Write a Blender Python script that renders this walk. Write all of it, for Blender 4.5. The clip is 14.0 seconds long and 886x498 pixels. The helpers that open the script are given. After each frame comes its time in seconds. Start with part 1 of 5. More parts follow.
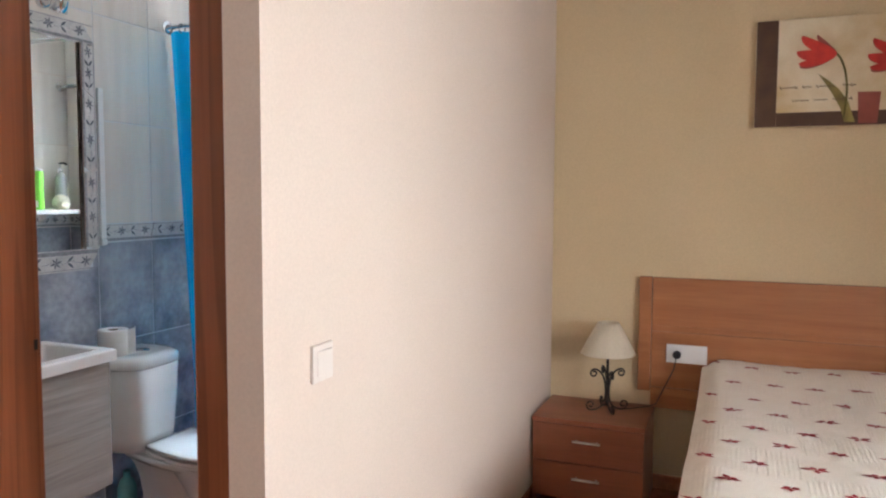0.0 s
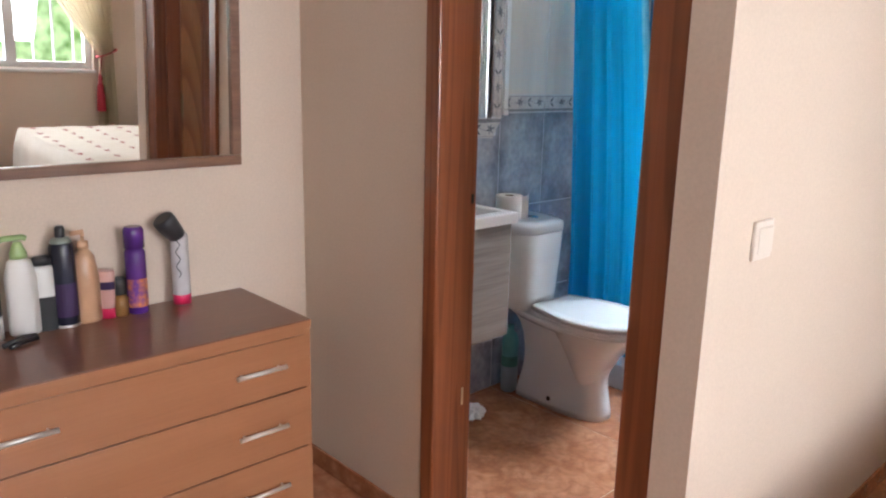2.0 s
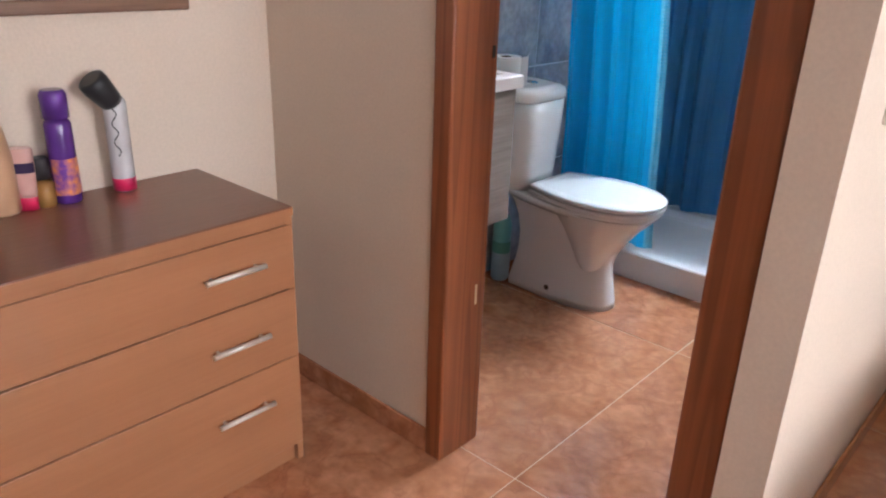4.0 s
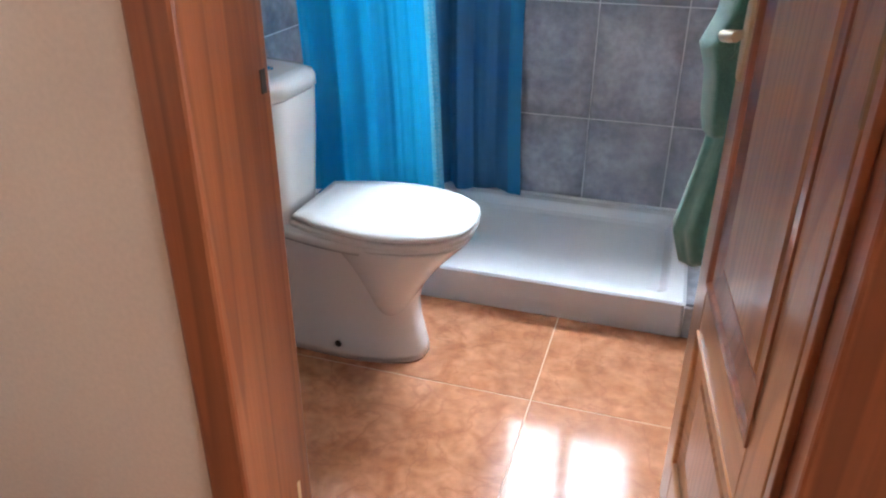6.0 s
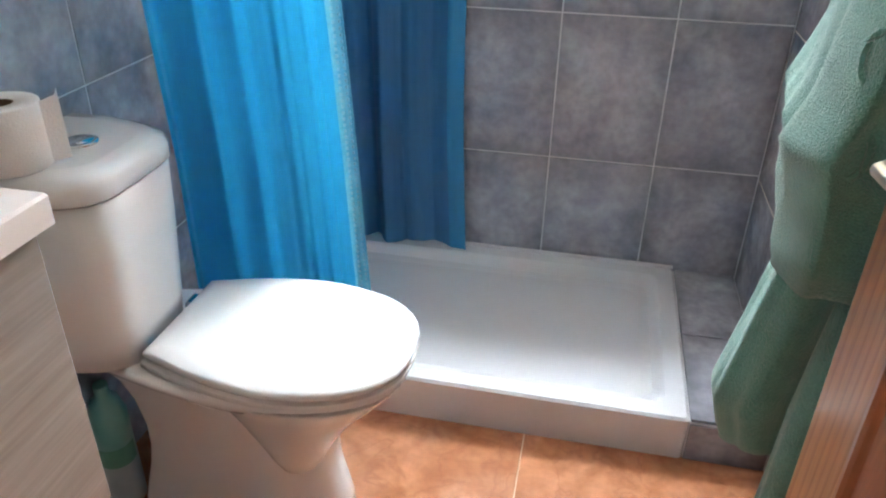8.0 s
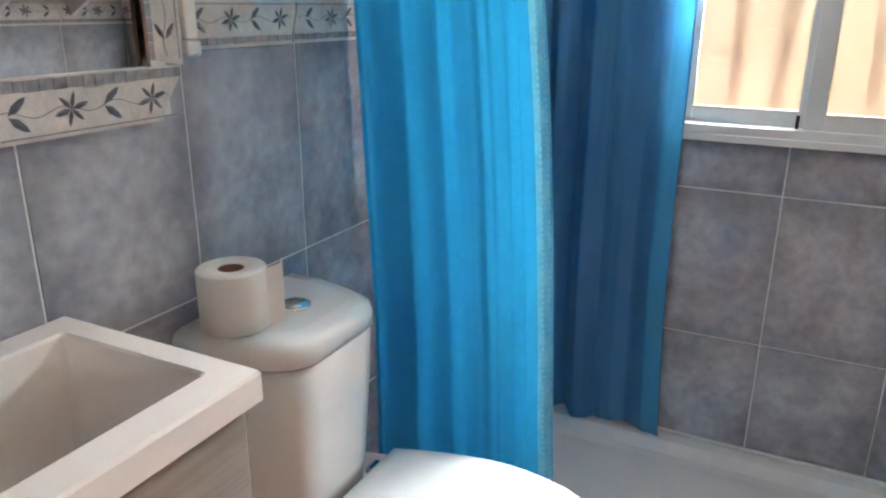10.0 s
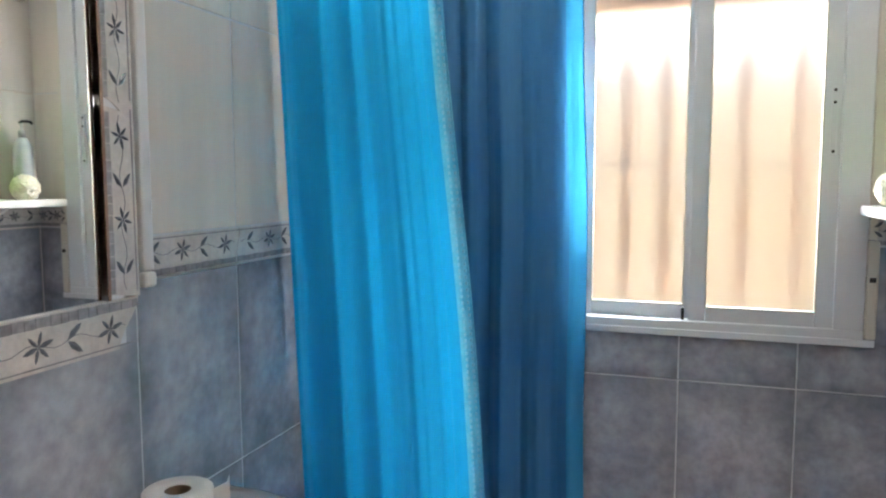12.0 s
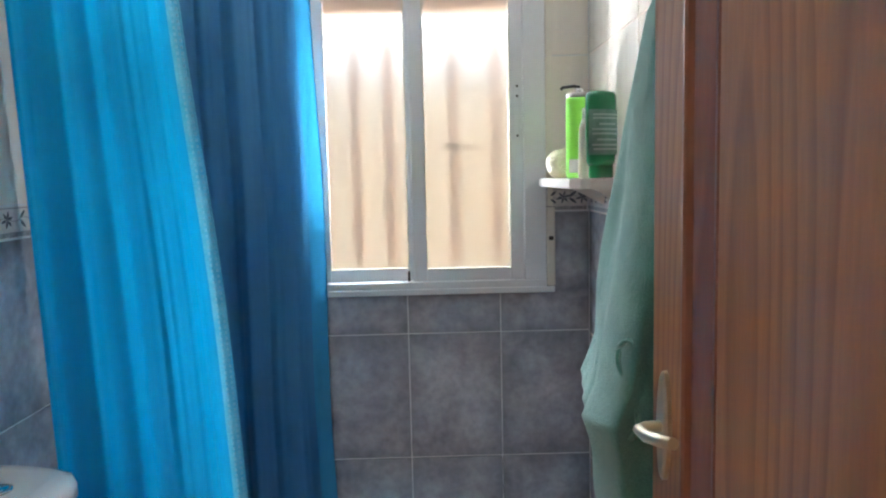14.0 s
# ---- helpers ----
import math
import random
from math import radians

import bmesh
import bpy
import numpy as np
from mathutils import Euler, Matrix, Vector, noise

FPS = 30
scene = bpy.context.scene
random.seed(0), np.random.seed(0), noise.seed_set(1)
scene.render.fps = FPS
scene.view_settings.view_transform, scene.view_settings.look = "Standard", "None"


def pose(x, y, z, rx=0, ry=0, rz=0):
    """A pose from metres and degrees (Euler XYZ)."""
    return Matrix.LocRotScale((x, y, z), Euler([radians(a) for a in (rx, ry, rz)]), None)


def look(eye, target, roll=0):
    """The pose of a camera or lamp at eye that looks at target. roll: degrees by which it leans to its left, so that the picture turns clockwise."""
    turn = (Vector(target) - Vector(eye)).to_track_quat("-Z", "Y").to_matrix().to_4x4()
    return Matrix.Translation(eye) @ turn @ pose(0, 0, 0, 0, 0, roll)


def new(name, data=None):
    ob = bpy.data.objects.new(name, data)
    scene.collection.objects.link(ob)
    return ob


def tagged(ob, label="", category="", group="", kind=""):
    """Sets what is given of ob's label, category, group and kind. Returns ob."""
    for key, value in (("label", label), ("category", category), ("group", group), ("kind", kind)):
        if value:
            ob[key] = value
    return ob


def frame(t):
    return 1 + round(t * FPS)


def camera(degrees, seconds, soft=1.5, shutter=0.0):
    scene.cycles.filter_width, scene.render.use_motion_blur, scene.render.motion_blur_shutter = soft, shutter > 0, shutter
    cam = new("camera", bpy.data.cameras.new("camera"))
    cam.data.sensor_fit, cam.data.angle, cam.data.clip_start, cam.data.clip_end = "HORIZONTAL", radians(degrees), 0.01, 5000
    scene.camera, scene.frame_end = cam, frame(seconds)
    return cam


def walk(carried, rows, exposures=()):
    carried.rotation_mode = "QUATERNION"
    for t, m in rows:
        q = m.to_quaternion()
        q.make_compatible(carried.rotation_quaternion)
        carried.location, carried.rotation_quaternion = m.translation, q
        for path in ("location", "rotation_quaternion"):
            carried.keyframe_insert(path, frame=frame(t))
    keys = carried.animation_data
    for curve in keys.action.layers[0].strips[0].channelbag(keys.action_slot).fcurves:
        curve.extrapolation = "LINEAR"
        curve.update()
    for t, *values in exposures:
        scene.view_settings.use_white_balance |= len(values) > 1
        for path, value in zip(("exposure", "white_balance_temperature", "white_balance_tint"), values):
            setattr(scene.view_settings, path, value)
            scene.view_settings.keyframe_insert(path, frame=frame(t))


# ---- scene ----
cam = camera(62.0, 14.0, soft=2.2)
PATH = [
    (0, (0.889, 0.571, 1.391), (0.146, 2.423, 1.25), 0.3),
    (0.5, (0.818, 0.54, 1.383), (-0.215, 2.24, 1.17), -0.1),
    (1, (0.764, 0.471, 1.375), (-0.52, 1.981, 1.104), -0.2),
    (1.5, (0.731, 0.442, 1.364), (-0.664, 1.837, 1.034), 1.0),
    (2, (0.689, 0.449, 1.339), (-0.735, 1.779, 0.889), 1.2),
    (2.5, (0.638, 0.431, 1.292), (-0.769, 1.738, 0.734), 1.0),
    (2.7, (0.616, 0.429, 1.279), (-0.775, 1.734, 0.678), 0.9),
    (4.8, (0.068, 0.839, 1.212), (-0.987, 2.337, 0.409), 1.9),
    (5, (0.012, 0.918, 1.211), (-0.976, 2.458, 0.403), 1.8),
    (5.5, (-0.164, 1.082, 1.215), (-0.931, 2.719, 0.36), 1.8),
    (6, (-0.306, 1.191, 1.217), (-0.842, 2.89, 0.308), 0.3),
    (6.5, (-0.383, 1.409, 1.192), (-0.764, 3.142, 0.27), 0.5),
    (7, (-0.434, 1.57, 1.192), (-0.718, 3.301, 0.232), 0.6),
    (7.2, (-0.467, 1.652, 1.216), (-0.725, 3.368, 0.222), 1.0),
    (9.3, (-0.489, 1.867, 1.237), (-1.149, 3.582, 0.447), 0.4),
    (9.5, (-0.509, 1.856, 1.253), (-1.207, 3.58, 0.519), 0.2),
    (10, (-0.531, 1.871, 1.274), (-1.389, 3.564, 0.644), 0.3),
    (10.5, (-0.545, 1.891, 1.305), (-1.617, 3.492, 0.768), 0.1),
    (11, (-0.548, 1.873, 1.338), (-1.672, 3.478, 0.938), 0.1),
    (11.5, (-0.549, 1.825, 1.357), (-1.52, 3.553, 1.092), 0.1),
    (12, (-0.555, 1.754, 1.369), (-1.196, 3.639, 1.185), -0.1),
    (12.5, (-0.533, 1.701, 1.39), (-0.915, 3.66, 1.265), 0.1),
    (13, (-0.503, 1.656, 1.393), (-0.76, 3.637, 1.305), 0.3),
    (13.5, (-0.496, 1.592, 1.377), (-0.658, 3.582, 1.257), -0.3),
    (14, (-0.501, 1.527, 1.32), (-0.473, 3.517, 1.125), -1.3),
]
walk(cam, [(t, look(eye, target, roll)) for t, eye, target, roll in PATH],
     exposures=[(0, 0.0, 5850, 11), (2.7, 0.0, 6100, 14), (4.8, 0.25, 5950, 14), (7.2, 0.52, 6550, 14), (9.3, 0.38, 6900, 14), (11, 0.32, 6900, 12), (12, 0.18, 6500, 10), (12.8, -0.10, 6350, 10), (14, -0.04, 6200, 9)])

# ---- world and light ----
world = bpy.data.worlds.new("sky")
scene.world = world
world.use_nodes = True
_wn = world.node_tree.nodes
_sky = _wn.new("ShaderNodeTexSky")
_sky.sky_type = "NISHITA"
_sky.sun_disc = False
_sky.sun_elevation = radians(48)
_sky.sun_rotation = radians(60)
_wn["Background"].inputs[1].default_value = 0.15
world.node_tree.links.new(_sky.outputs[0], _wn["Background"].inputs[0])


def area(name, eye, target, w, h, power, colour):
    d = bpy.data.lights.new(name, "AREA")
    d.shape, d.size, d.size_y, d.energy, d.color = "RECTANGLE", w, h, power, colour
    ob = new(name, d)
    ob.matrix_world = look(eye, target)
    return ob


sun_d = bpy.data.lights.new("sun", "SUN")
sun_d.energy, sun_d.angle, sun_d.color = 2.0, radians(4), (1.0, 0.95, 0.88)
sun_ob = new("sun", sun_d)
sun_ob.matrix_world = look((-4.5, 1.0, 8), (-1.6, 6.0, 0.5))
# sky light at the two windows
area("bath_sky_light", (-0.50, 4.75, 2.72), (-0.90, 2.6, 1.0), 1.7, 1.4, 830, (0.80, 0.91, 1.0))
area("bath_paving_bounce", (-0.60, 4.62, 0.22), (-0.60, 2.7, 1.85), 1.6, 0.7, 1620, (0.92, 0.955, 1.0))
area("bedroom_window_light", (3.15, 1.65, 1.45), (0.03, 3.1, 0.72), 1.4, 0.75, 118, (0.985, 0.975, 0.965))
area("bedroom_second_window_light", (3.10, -0.35, 1.85), (-0.6, 2.0, 0.85), 1.2, 0.9, 36, (0.985, 0.975, 0.965))

# ---- materials ----
def mat(name, colour, rough=0.5, metal=0.0, second=None, scale=8.0, stretch=(1, 1, 1), amount=0.5, grain=0.0, grain_scale=60.0,
        bump=0.0, coat=0.0, per_object=0.0, world_space=True, detail=5.0, distort=0.0, rough_var=0.0, trans=0.0, ior=1.45, sheen=0.0):
    """A surface with two scales of variation: broad (colour to second) and fine (grain)."""
    m = bpy.data.materials.new(name)
    m.use_nodes = True
    nt = m.node_tree
    n, ln = nt.nodes, nt.links
    b = n["Principled BSDF"]
    b.inputs["Roughness"].default_value = rough
    b.inputs["Metallic"].default_value = metal
    b.inputs["Coat Weight"].default_value = coat
    b.inputs["Coat Roughness"].default_value = 0.08
    b.inputs["Transmission Weight"].default_value = trans
    b.inputs["IOR"].default_value = ior
    b.inputs["Sheen Weight"].default_value = sheen
    second = second or tuple(c * 0.8 for c in colour)
    if world_space:
        src = n.new("ShaderNodeNewGeometry").outputs["Position"]
    else:
        src = n.new("ShaderNodeTexCoord").outputs["Object"]
    if per_object:
        info = n.new("ShaderNodeObjectInfo")
        add = n.new("ShaderNodeVectorMath")
        add.operation = "MULTIPLY_ADD"
        ln.new(info.outputs["Random"], add.inputs[0])
        add.inputs[1].default_value = (per_object * 7, per_object * 5, per_object * 9)
        ln.new(src, add.inputs[2])
        src = add.outputs[0]
    mp = n.new("ShaderNodeMapping")
    mp.inputs["Scale"].default_value = stretch
    ln.new(src, mp.inputs[0])
    t1 = n.new("ShaderNodeTexNoise")
    t1.inputs["Scale"].default_value, t1.inputs["Detail"].default_value, t1.inputs["Distortion"].default_value = scale, detail, distort
    ln.new(mp.outputs[0], t1.inputs[0])
    ramp = n.new("ShaderNodeValToRGB")
    ramp.color_ramp.elements[0].position = 0.5 - 0.28 / max(amount, 0.05) * 0.5
    ramp.color_ramp.elements[1].position = 0.5 + 0.28 / max(amount, 0.05) * 0.5
    ramp.color_ramp.elements[0].color = (*second, 1)
    ramp.color_ramp.elements[1].color = (*colour, 1)
    ln.new(t1.outputs[0], ramp.inputs[0])
    t2 = n.new("ShaderNodeTexNoise")
    t2.inputs["Scale"].default_value, t2.inputs["Detail"].default_value = grain_scale, 3
    ln.new(mp.outputs[0], t2.inputs[0])
    out = ramp.outputs[0]
    if grain:
        mr = n.new("ShaderNodeMapRange")
        mr.inputs[1].default_value, mr.inputs[2].default_value = 0.3, 0.7
        mr.inputs[3].default_value, mr.inputs[4].default_value = 1 - grain, 1 + grain * 0.4
        ln.new(t2.outputs[0], mr.inputs[0])
        mul = n.new("ShaderNodeVectorMath")
        mul.operation = "SCALE"
        ln.new(out, mul.inputs[0])
        ln.new(mr.outputs[0], mul.inputs["Scale"])
        out = mul.outputs[0]
    ln.new(out, b.inputs["Base Color"])
    if rough_var:
        mr = n.new("ShaderNodeMapRange")
        mr.inputs[3].default_value, mr.inputs[4].default_value = max(0.02, rough - rough_var), rough + rough_var
        ln.new(t1.outputs[0], mr.inputs[0])
        ln.new(mr.outputs[0], b.inputs["Roughness"])
    if bump:
        bp = n.new("ShaderNodeBump")
        bp.inputs["Strength"].default_value = bump
        bp.inputs["Distance"].default_value = 0.004
        ln.new(t2.outputs[0], bp.inputs["Height"])
        ln.new(bp.outputs[0], b.inputs["Normal"])
    return m


def wood(name, light, dark, along="z", rough=0.4, coat=0.15, size=1.0, rings=5.0, pores=0.22, fibre=0.05, twist=1.2):
    """Planed wood: stretched grain with darker late-wood streaks and fine pores."""
    k = {"x": (fibre, 1, 1), "y": (1, fibre, 1), "z": (1, 1, fibre)}[along]
    m = mat(name, light, rough, second=dark, scale=rings / size * 3, stretch=k, amount=0.9, grain=pores, grain_scale=160, bump=0.10,
            coat=coat, per_object=0.7, detail=4, distort=twist, rough_var=0.08 if pores > 0.1 else 0.01)
    return m


def fabric_translucent(name, colour, second, through_amount, scale=20, stretch=(1, 1, 0.1), weave=0.15, gloss=0.35):
    m = mat(name, colour, gloss, second=second, scale=scale, stretch=stretch, amount=0.7, grain=weave, grain_scale=220, bump=0.12)
    nt = m.node_tree
    b = nt.nodes["Principled BSDF"]
    tr = nt.nodes.new("ShaderNodeBsdfTranslucent")
    link = [l for l in nt.links if l.to_socket == b.inputs["Base Color"]][0]
    nt.links.new(link.from_socket, tr.inputs[0])
    mix = nt.nodes.new("ShaderNodeMixShader")
    mix.inputs[0].default_value = through_amount
    nt.links.new(b.outputs[0], mix.inputs[1])
    nt.links.new(tr.outputs[0], mix.inputs[2])
    nt.links.new(mix.outputs[0], nt.nodes["Material Output"].inputs[0])
    return m


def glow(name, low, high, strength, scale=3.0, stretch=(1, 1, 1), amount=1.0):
    """Distance outside a window; its daylight is put in as emission."""
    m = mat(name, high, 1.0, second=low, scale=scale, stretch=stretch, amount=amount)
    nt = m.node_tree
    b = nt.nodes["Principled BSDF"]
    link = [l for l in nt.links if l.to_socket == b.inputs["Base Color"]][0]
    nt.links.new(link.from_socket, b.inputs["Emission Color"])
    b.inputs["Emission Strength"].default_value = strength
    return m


M_PLASTER = mat("cream_plaster", (0.685, 0.567, 0.470), 0.85, second=(0.655, 0.537, 0.440), scale=2.0, grain=0.05, grain_scale=140, bump=0.10)
M_YELLOW = mat("ochre_plaster", (0.64, 0.50, 0.31), 0.85, second=(0.60, 0.465, 0.28), scale=2.2, grain=0.06, grain_scale=140, bump=0.10)
M_CEIL = mat("white_ceiling_paint", (0.86, 0.845, 0.81), 0.9, scale=1.5, second=(0.83, 0.81, 0.775))
M_FLOOR = mat("terracotta_glazed_tile", (0.49, 0.222, 0.118), 0.085, second=(0.35, 0.142, 0.066), scale=9.0, amount=0.8, grain=0.20, grain_scale=34,
              per_object=0.6, detail=10, distort=1.2, rough_var=0.015, coat=0.35)


def veins(m, colour, scale, width):
    """Thin wandering marble veins over a glazed surface."""
    nt = m.node_tree
    b = nt.nodes["Principled BSDF"]
    link = [l for l in nt.links if l.to_socket == b.inputs["Base Color"]][0]
    src = [n for n in nt.nodes if n.type == "MAPPING"][0]
    tx = nt.nodes.new("ShaderNodeTexNoise")
    tx.inputs["Scale"].default_value, tx.inputs["Detail"].default_value, tx.inputs["Distortion"].default_value = scale, 6, 0.5
    nt.links.new(src.outputs[0], tx.inputs[0])
    ramp = nt.nodes.new("ShaderNodeValToRGB")
    e = ramp.color_ramp.elements
    e[0].position, e[1].position = 0.5 - width, 0.5 + width
    e[0].color = e[1].color = (0, 0, 0, 1)
    mid = e.new(0.5)
    mid.color = (0.48, 0.48, 0.48, 1)
    nt.links.new(tx.outputs[0], ramp.inputs[0])
    mix = nt.nodes.new("ShaderNodeMix")
    mix.data_type = "RGBA"
    nt.links.new(ramp.outputs[0], mix.inputs["Factor"])
    nt.links.new(link.from_socket, mix.inputs[6])
    mix.inputs[7].default_value = (*colour, 1)
    nt.links.new(mix.outputs[2], b.inputs["Base Color"])


veins(M_FLOOR, (0.27, 0.105, 0.055), 6.6, 0.020)
M_GROUT_F = mat("sand_grout", (0.66, 0.46, 0.31), 0.8, scale=30)
M_GROUT = mat("pale_grout", (0.66, 0.68, 0.70), 0.85, scale=40)
M_GREY = mat("blue_grey_stone_tile", (0.425, 0.435, 0.470), 0.22, second=(0.235, 0.246, 0.285), scale=7.0, amount=0.62, grain=0.20, grain_scale=40,
             per_object=0.8, detail=8, distort=0.5, rough_var=0.06, bump=0.05)


def framed(m, dark, width):
    """Glaze that pools thicker and darker towards the edges of each tile, unevenly."""
    nt = m.node_tree
    b = nt.nodes["Principled BSDF"]
    link = [l for l in nt.links if l.to_socket == b.inputs["Base Color"]][0]
    co = nt.nodes.new("ShaderNodeTexCoord")
    sep = nt.nodes.new("ShaderNodeSeparateXYZ")
    nt.links.new(co.outputs["Generated"], sep.inputs[0])
    sides = []
    for axis in (0, 1):
        pp = nt.nodes.new("ShaderNodeMath")
        pp.operation = "PINGPONG"
        pp.inputs[1].default_value = 0.5
        nt.links.new(sep.outputs[axis], pp.inputs[0])
        sides.append(pp.outputs[0])
    near = nt.nodes.new("ShaderNodeMath")
    near.operation = "SMOOTH_MIN"
    near.inputs[2].default_value = 0.12
    nt.links.new(sides[0], near.inputs[0])
    nt.links.new(sides[1], near.inputs[1])
    wob = nt.nodes.new("ShaderNodeTexNoise")
    wob.inputs["Scale"].default_value, wob.inputs["Detail"].default_value = 11.0, 4
    nt.links.new([n for n in nt.nodes if n.type == "MAPPING"][0].outputs[0], wob.inputs[0])
    add = nt.nodes.new("ShaderNodeMath")
    add.operation = "MULTIPLY_ADD"
    add.inputs[1].default_value = 0.30
    nt.links.new(wob.outputs[0], add.inputs[0])
    nt.links.new(near.outputs[0], add.inputs[2])
    mr = nt.nodes.new("ShaderNodeMapRange")
    mr.inputs[1].default_value, mr.inputs[2].default_value = 0.15, 0.15 + width
    mr.inputs[3].default_value, mr.inputs[4].default_value = dark, 1.12
    nt.links.new(add.outputs[0], mr.inputs[0])
    mul = nt.nodes.new("ShaderNodeVectorMath")
    mul.operation = "SCALE"
    nt.links.new(link.from_socket, mul.inputs[0])
    nt.links.new(mr.outputs[0], mul.inputs["Scale"])
    nt.links.new(mul.outputs[0], b.inputs["Base Color"])


framed(M_GREY, 0.80, 0.22)
M_LIGHT = mat("pale_marbled_tile", (0.78, 0.72, 0.64), 0.22, second=(0.64, 0.585, 0.515), scale=9.0, stretch=(1, 1, 0.07), amount=0.55, grain=0.05,
              grain_scale=30, per_object=0.5, detail=4)
M_BORDER = mat("grey_cream_relief_border", (0.62, 0.58, 0.54), 0.35, second=(0.48, 0.45, 0.43), scale=22, amount=0.7, grain=0.12, grain_scale=90, per_object=0.6)
M_MOTIF = mat("slate_blue_relief_glaze", (0.10, 0.11, 0.14), 0.3, second=(0.055, 0.06, 0.08), scale=60, grain=0.2, grain_scale=140)
M_MOTIF_EDGE = mat("grey_ribbed_glaze", (0.28, 0.27, 0.28), 0.35, second=(0.17, 0.165, 0.175), scale=70, amount=0.9)


def pine(name, light, dark, along="z", heart=5.0, rings=11.0, rough=0.34, coat=0.3, fibre=0.11):
    """Flat-sawn pine: long cathedral rings in contour lines, over fine fibres."""
    k = {"x": (0.06, 1, 1), "y": (1, 0.06, 1), "z": (1, 1, fibre)}[along]
    m = mat(name, light, rough, second=tuple(0.8 * a + 0.2 * b for a, b in zip(light, dark)), scale=9, stretch=k, amount=0.8, grain=0.12, grain_scale=170,
            bump=0.08, coat=coat, per_object=0.3, world_space=False, distort=0.6, rough_var=0.05)
    nt = m.node_tree
    b = nt.nodes["Principled BSDF"]
    link = [l for l in nt.links if l.to_socket == b.inputs["Base Color"]][0]
    tx = nt.nodes.new("ShaderNodeTexNoise")
    tx.inputs["Scale"].default_value, tx.inputs["Detail"].default_value, tx.inputs["Roughness"].default_value = heart, 1.2, 0.35
    nt.links.new([q for q in nt.nodes if q.type == "MAPPING"][0].outputs[0], tx.inputs[0])
    mul = nt.nodes.new("ShaderNodeMath")
    mul.operation = "MULTIPLY"
    mul.inputs[1].default_value = rings
    nt.links.new(tx.outputs[0], mul.inputs[0])
    wv = nt.nodes.new("ShaderNodeMath")
    wv.operation = "FRACT"
    nt.links.new(mul.outputs[0], wv.inputs[0])
    ramp = nt.nodes.new("ShaderNodeValToRGB")
    e = ramp.color_ramp.elements
    e[0].position, e[1].position = 0.45, 0.90
    e[0].color, e[1].color = (0.05, 0.05, 0.05, 1), (0.80, 0.80, 0.80, 1)
    last = e.new(1.0)
    last.color = (0.15, 0.15, 0.15, 1)
    nt.links.new(wv.outputs[0], ramp.inputs[0])
    mix = nt.nodes.new("ShaderNodeMix")
    mix.data_type = "RGBA"
    nt.links.new(ramp.outputs[0], mix.inputs["Factor"])
    nt.links.new(link.from_socket, mix.inputs[6])
    mix.inputs[7].default_value = (*dark, 1)
    nt.links.new(mix.outputs[2], b.inputs["Base Color"])
    return m


M_LEAF = pine("honey_varnished_pine", (0.42, 0.190, 0.080), (0.25, 0.100, 0.042), "z", 3.4, 30, 0.32, 0.50, 0.085)
M_LEAF_X = pine("honey_varnished_pine_rail", (0.52, 0.260, 0.115), (0.34, 0.150, 0.062), "y", 6, 11, 0.32, 0.50)
M_LEAF_TRIM = pine("red_varnished_pine_moulding", (0.31, 0.115, 0.054), (0.20, 0.064, 0.030), "z", 6, 9, 0.30, 0.7)
M_DOORWOOD = pine("red_stained_pine", (0.255, 0.078, 0.028), (0.140, 0.038, 0.014), "z", 13, 9, 0.38, 0.18, 0.022)
M_HINGE = mat("aged_brass_hinge", (0.30, 0.20, 0.11), 0.4, metal=0.8, scale=40)
M_SWITCH = mat("ivory_switch_plastic", (0.71, 0.63, 0.555), 0.35, second=(0.69, 0.61, 0.535), scale=12)
M_CHEST = wood("light_cherry_laminate", (0.345, 0.150, 0.070), (0.315, 0.134, 0.061), "y", 0.36, 0.1, 1.4, 5, 0.05)
M_CHESTTOP = wood("dark_cherry_laminate", (0.20, 0.082, 0.048), (0.180, 0.072, 0.042), "y", 0.28, 0.2, 1.4, 5, 0.09)
M_NIGHT = wood("cherry_bedside_laminate", (0.27, 0.092, 0.045), (0.22, 0.072, 0.034), "x", 0.36, 0.1, 1.4, 5, 0.09)
M_HEAD = wood("cherry_headboard_veneer", (0.40, 0.165, 0.065), (0.32, 0.122, 0.046), "x", 0.38, 0.1, 1.4, 5, 0.09)
M_CABINET = wood("grey_brown_oak_laminate", (0.31, 0.265, 0.225), (0.235, 0.195, 0.165), "y", 0.42, 0.0, 0.9, 9, 0.12)
M_FRAME_DARK = wood("walnut_mirror_frame", (0.20, 0.105, 0.065), (0.14, 0.068, 0.042), "y", 0.35, 0.1, 1.0, 5)
M_CERAMIC = mat("white_glazed_ceramic", (0.80, 0.80, 0.79), 0.12, second=(0.77, 0.77, 0.76), scale=4, coat=0.4)
M_RESIN = mat("warm_white_resin", (0.84, 0.78, 0.73), 0.28, second=(0.80, 0.74, 0.69), scale=6)
M_TRAY = mat("white_acrylic_tray", (0.74, 0.75, 0.76), 0.24, second=(0.68, 0.69, 0.71), scale=5, rough_var=0.06)
M_ALU = mat("white_lacquered_aluminium", (0.76, 0.77, 0.78), 0.32, second=(0.72, 0.73, 0.75), scale=6)
M_PVC = mat("cream_plastic", (0.70, 0.66, 0.57), 0.4, scale=10, second=(0.66, 0.62, 0.53))
M_WHITE = mat("white_plastic", (0.78, 0.77, 0.75), 0.35, scale=12, second=(0.75, 0.74, 0.72))
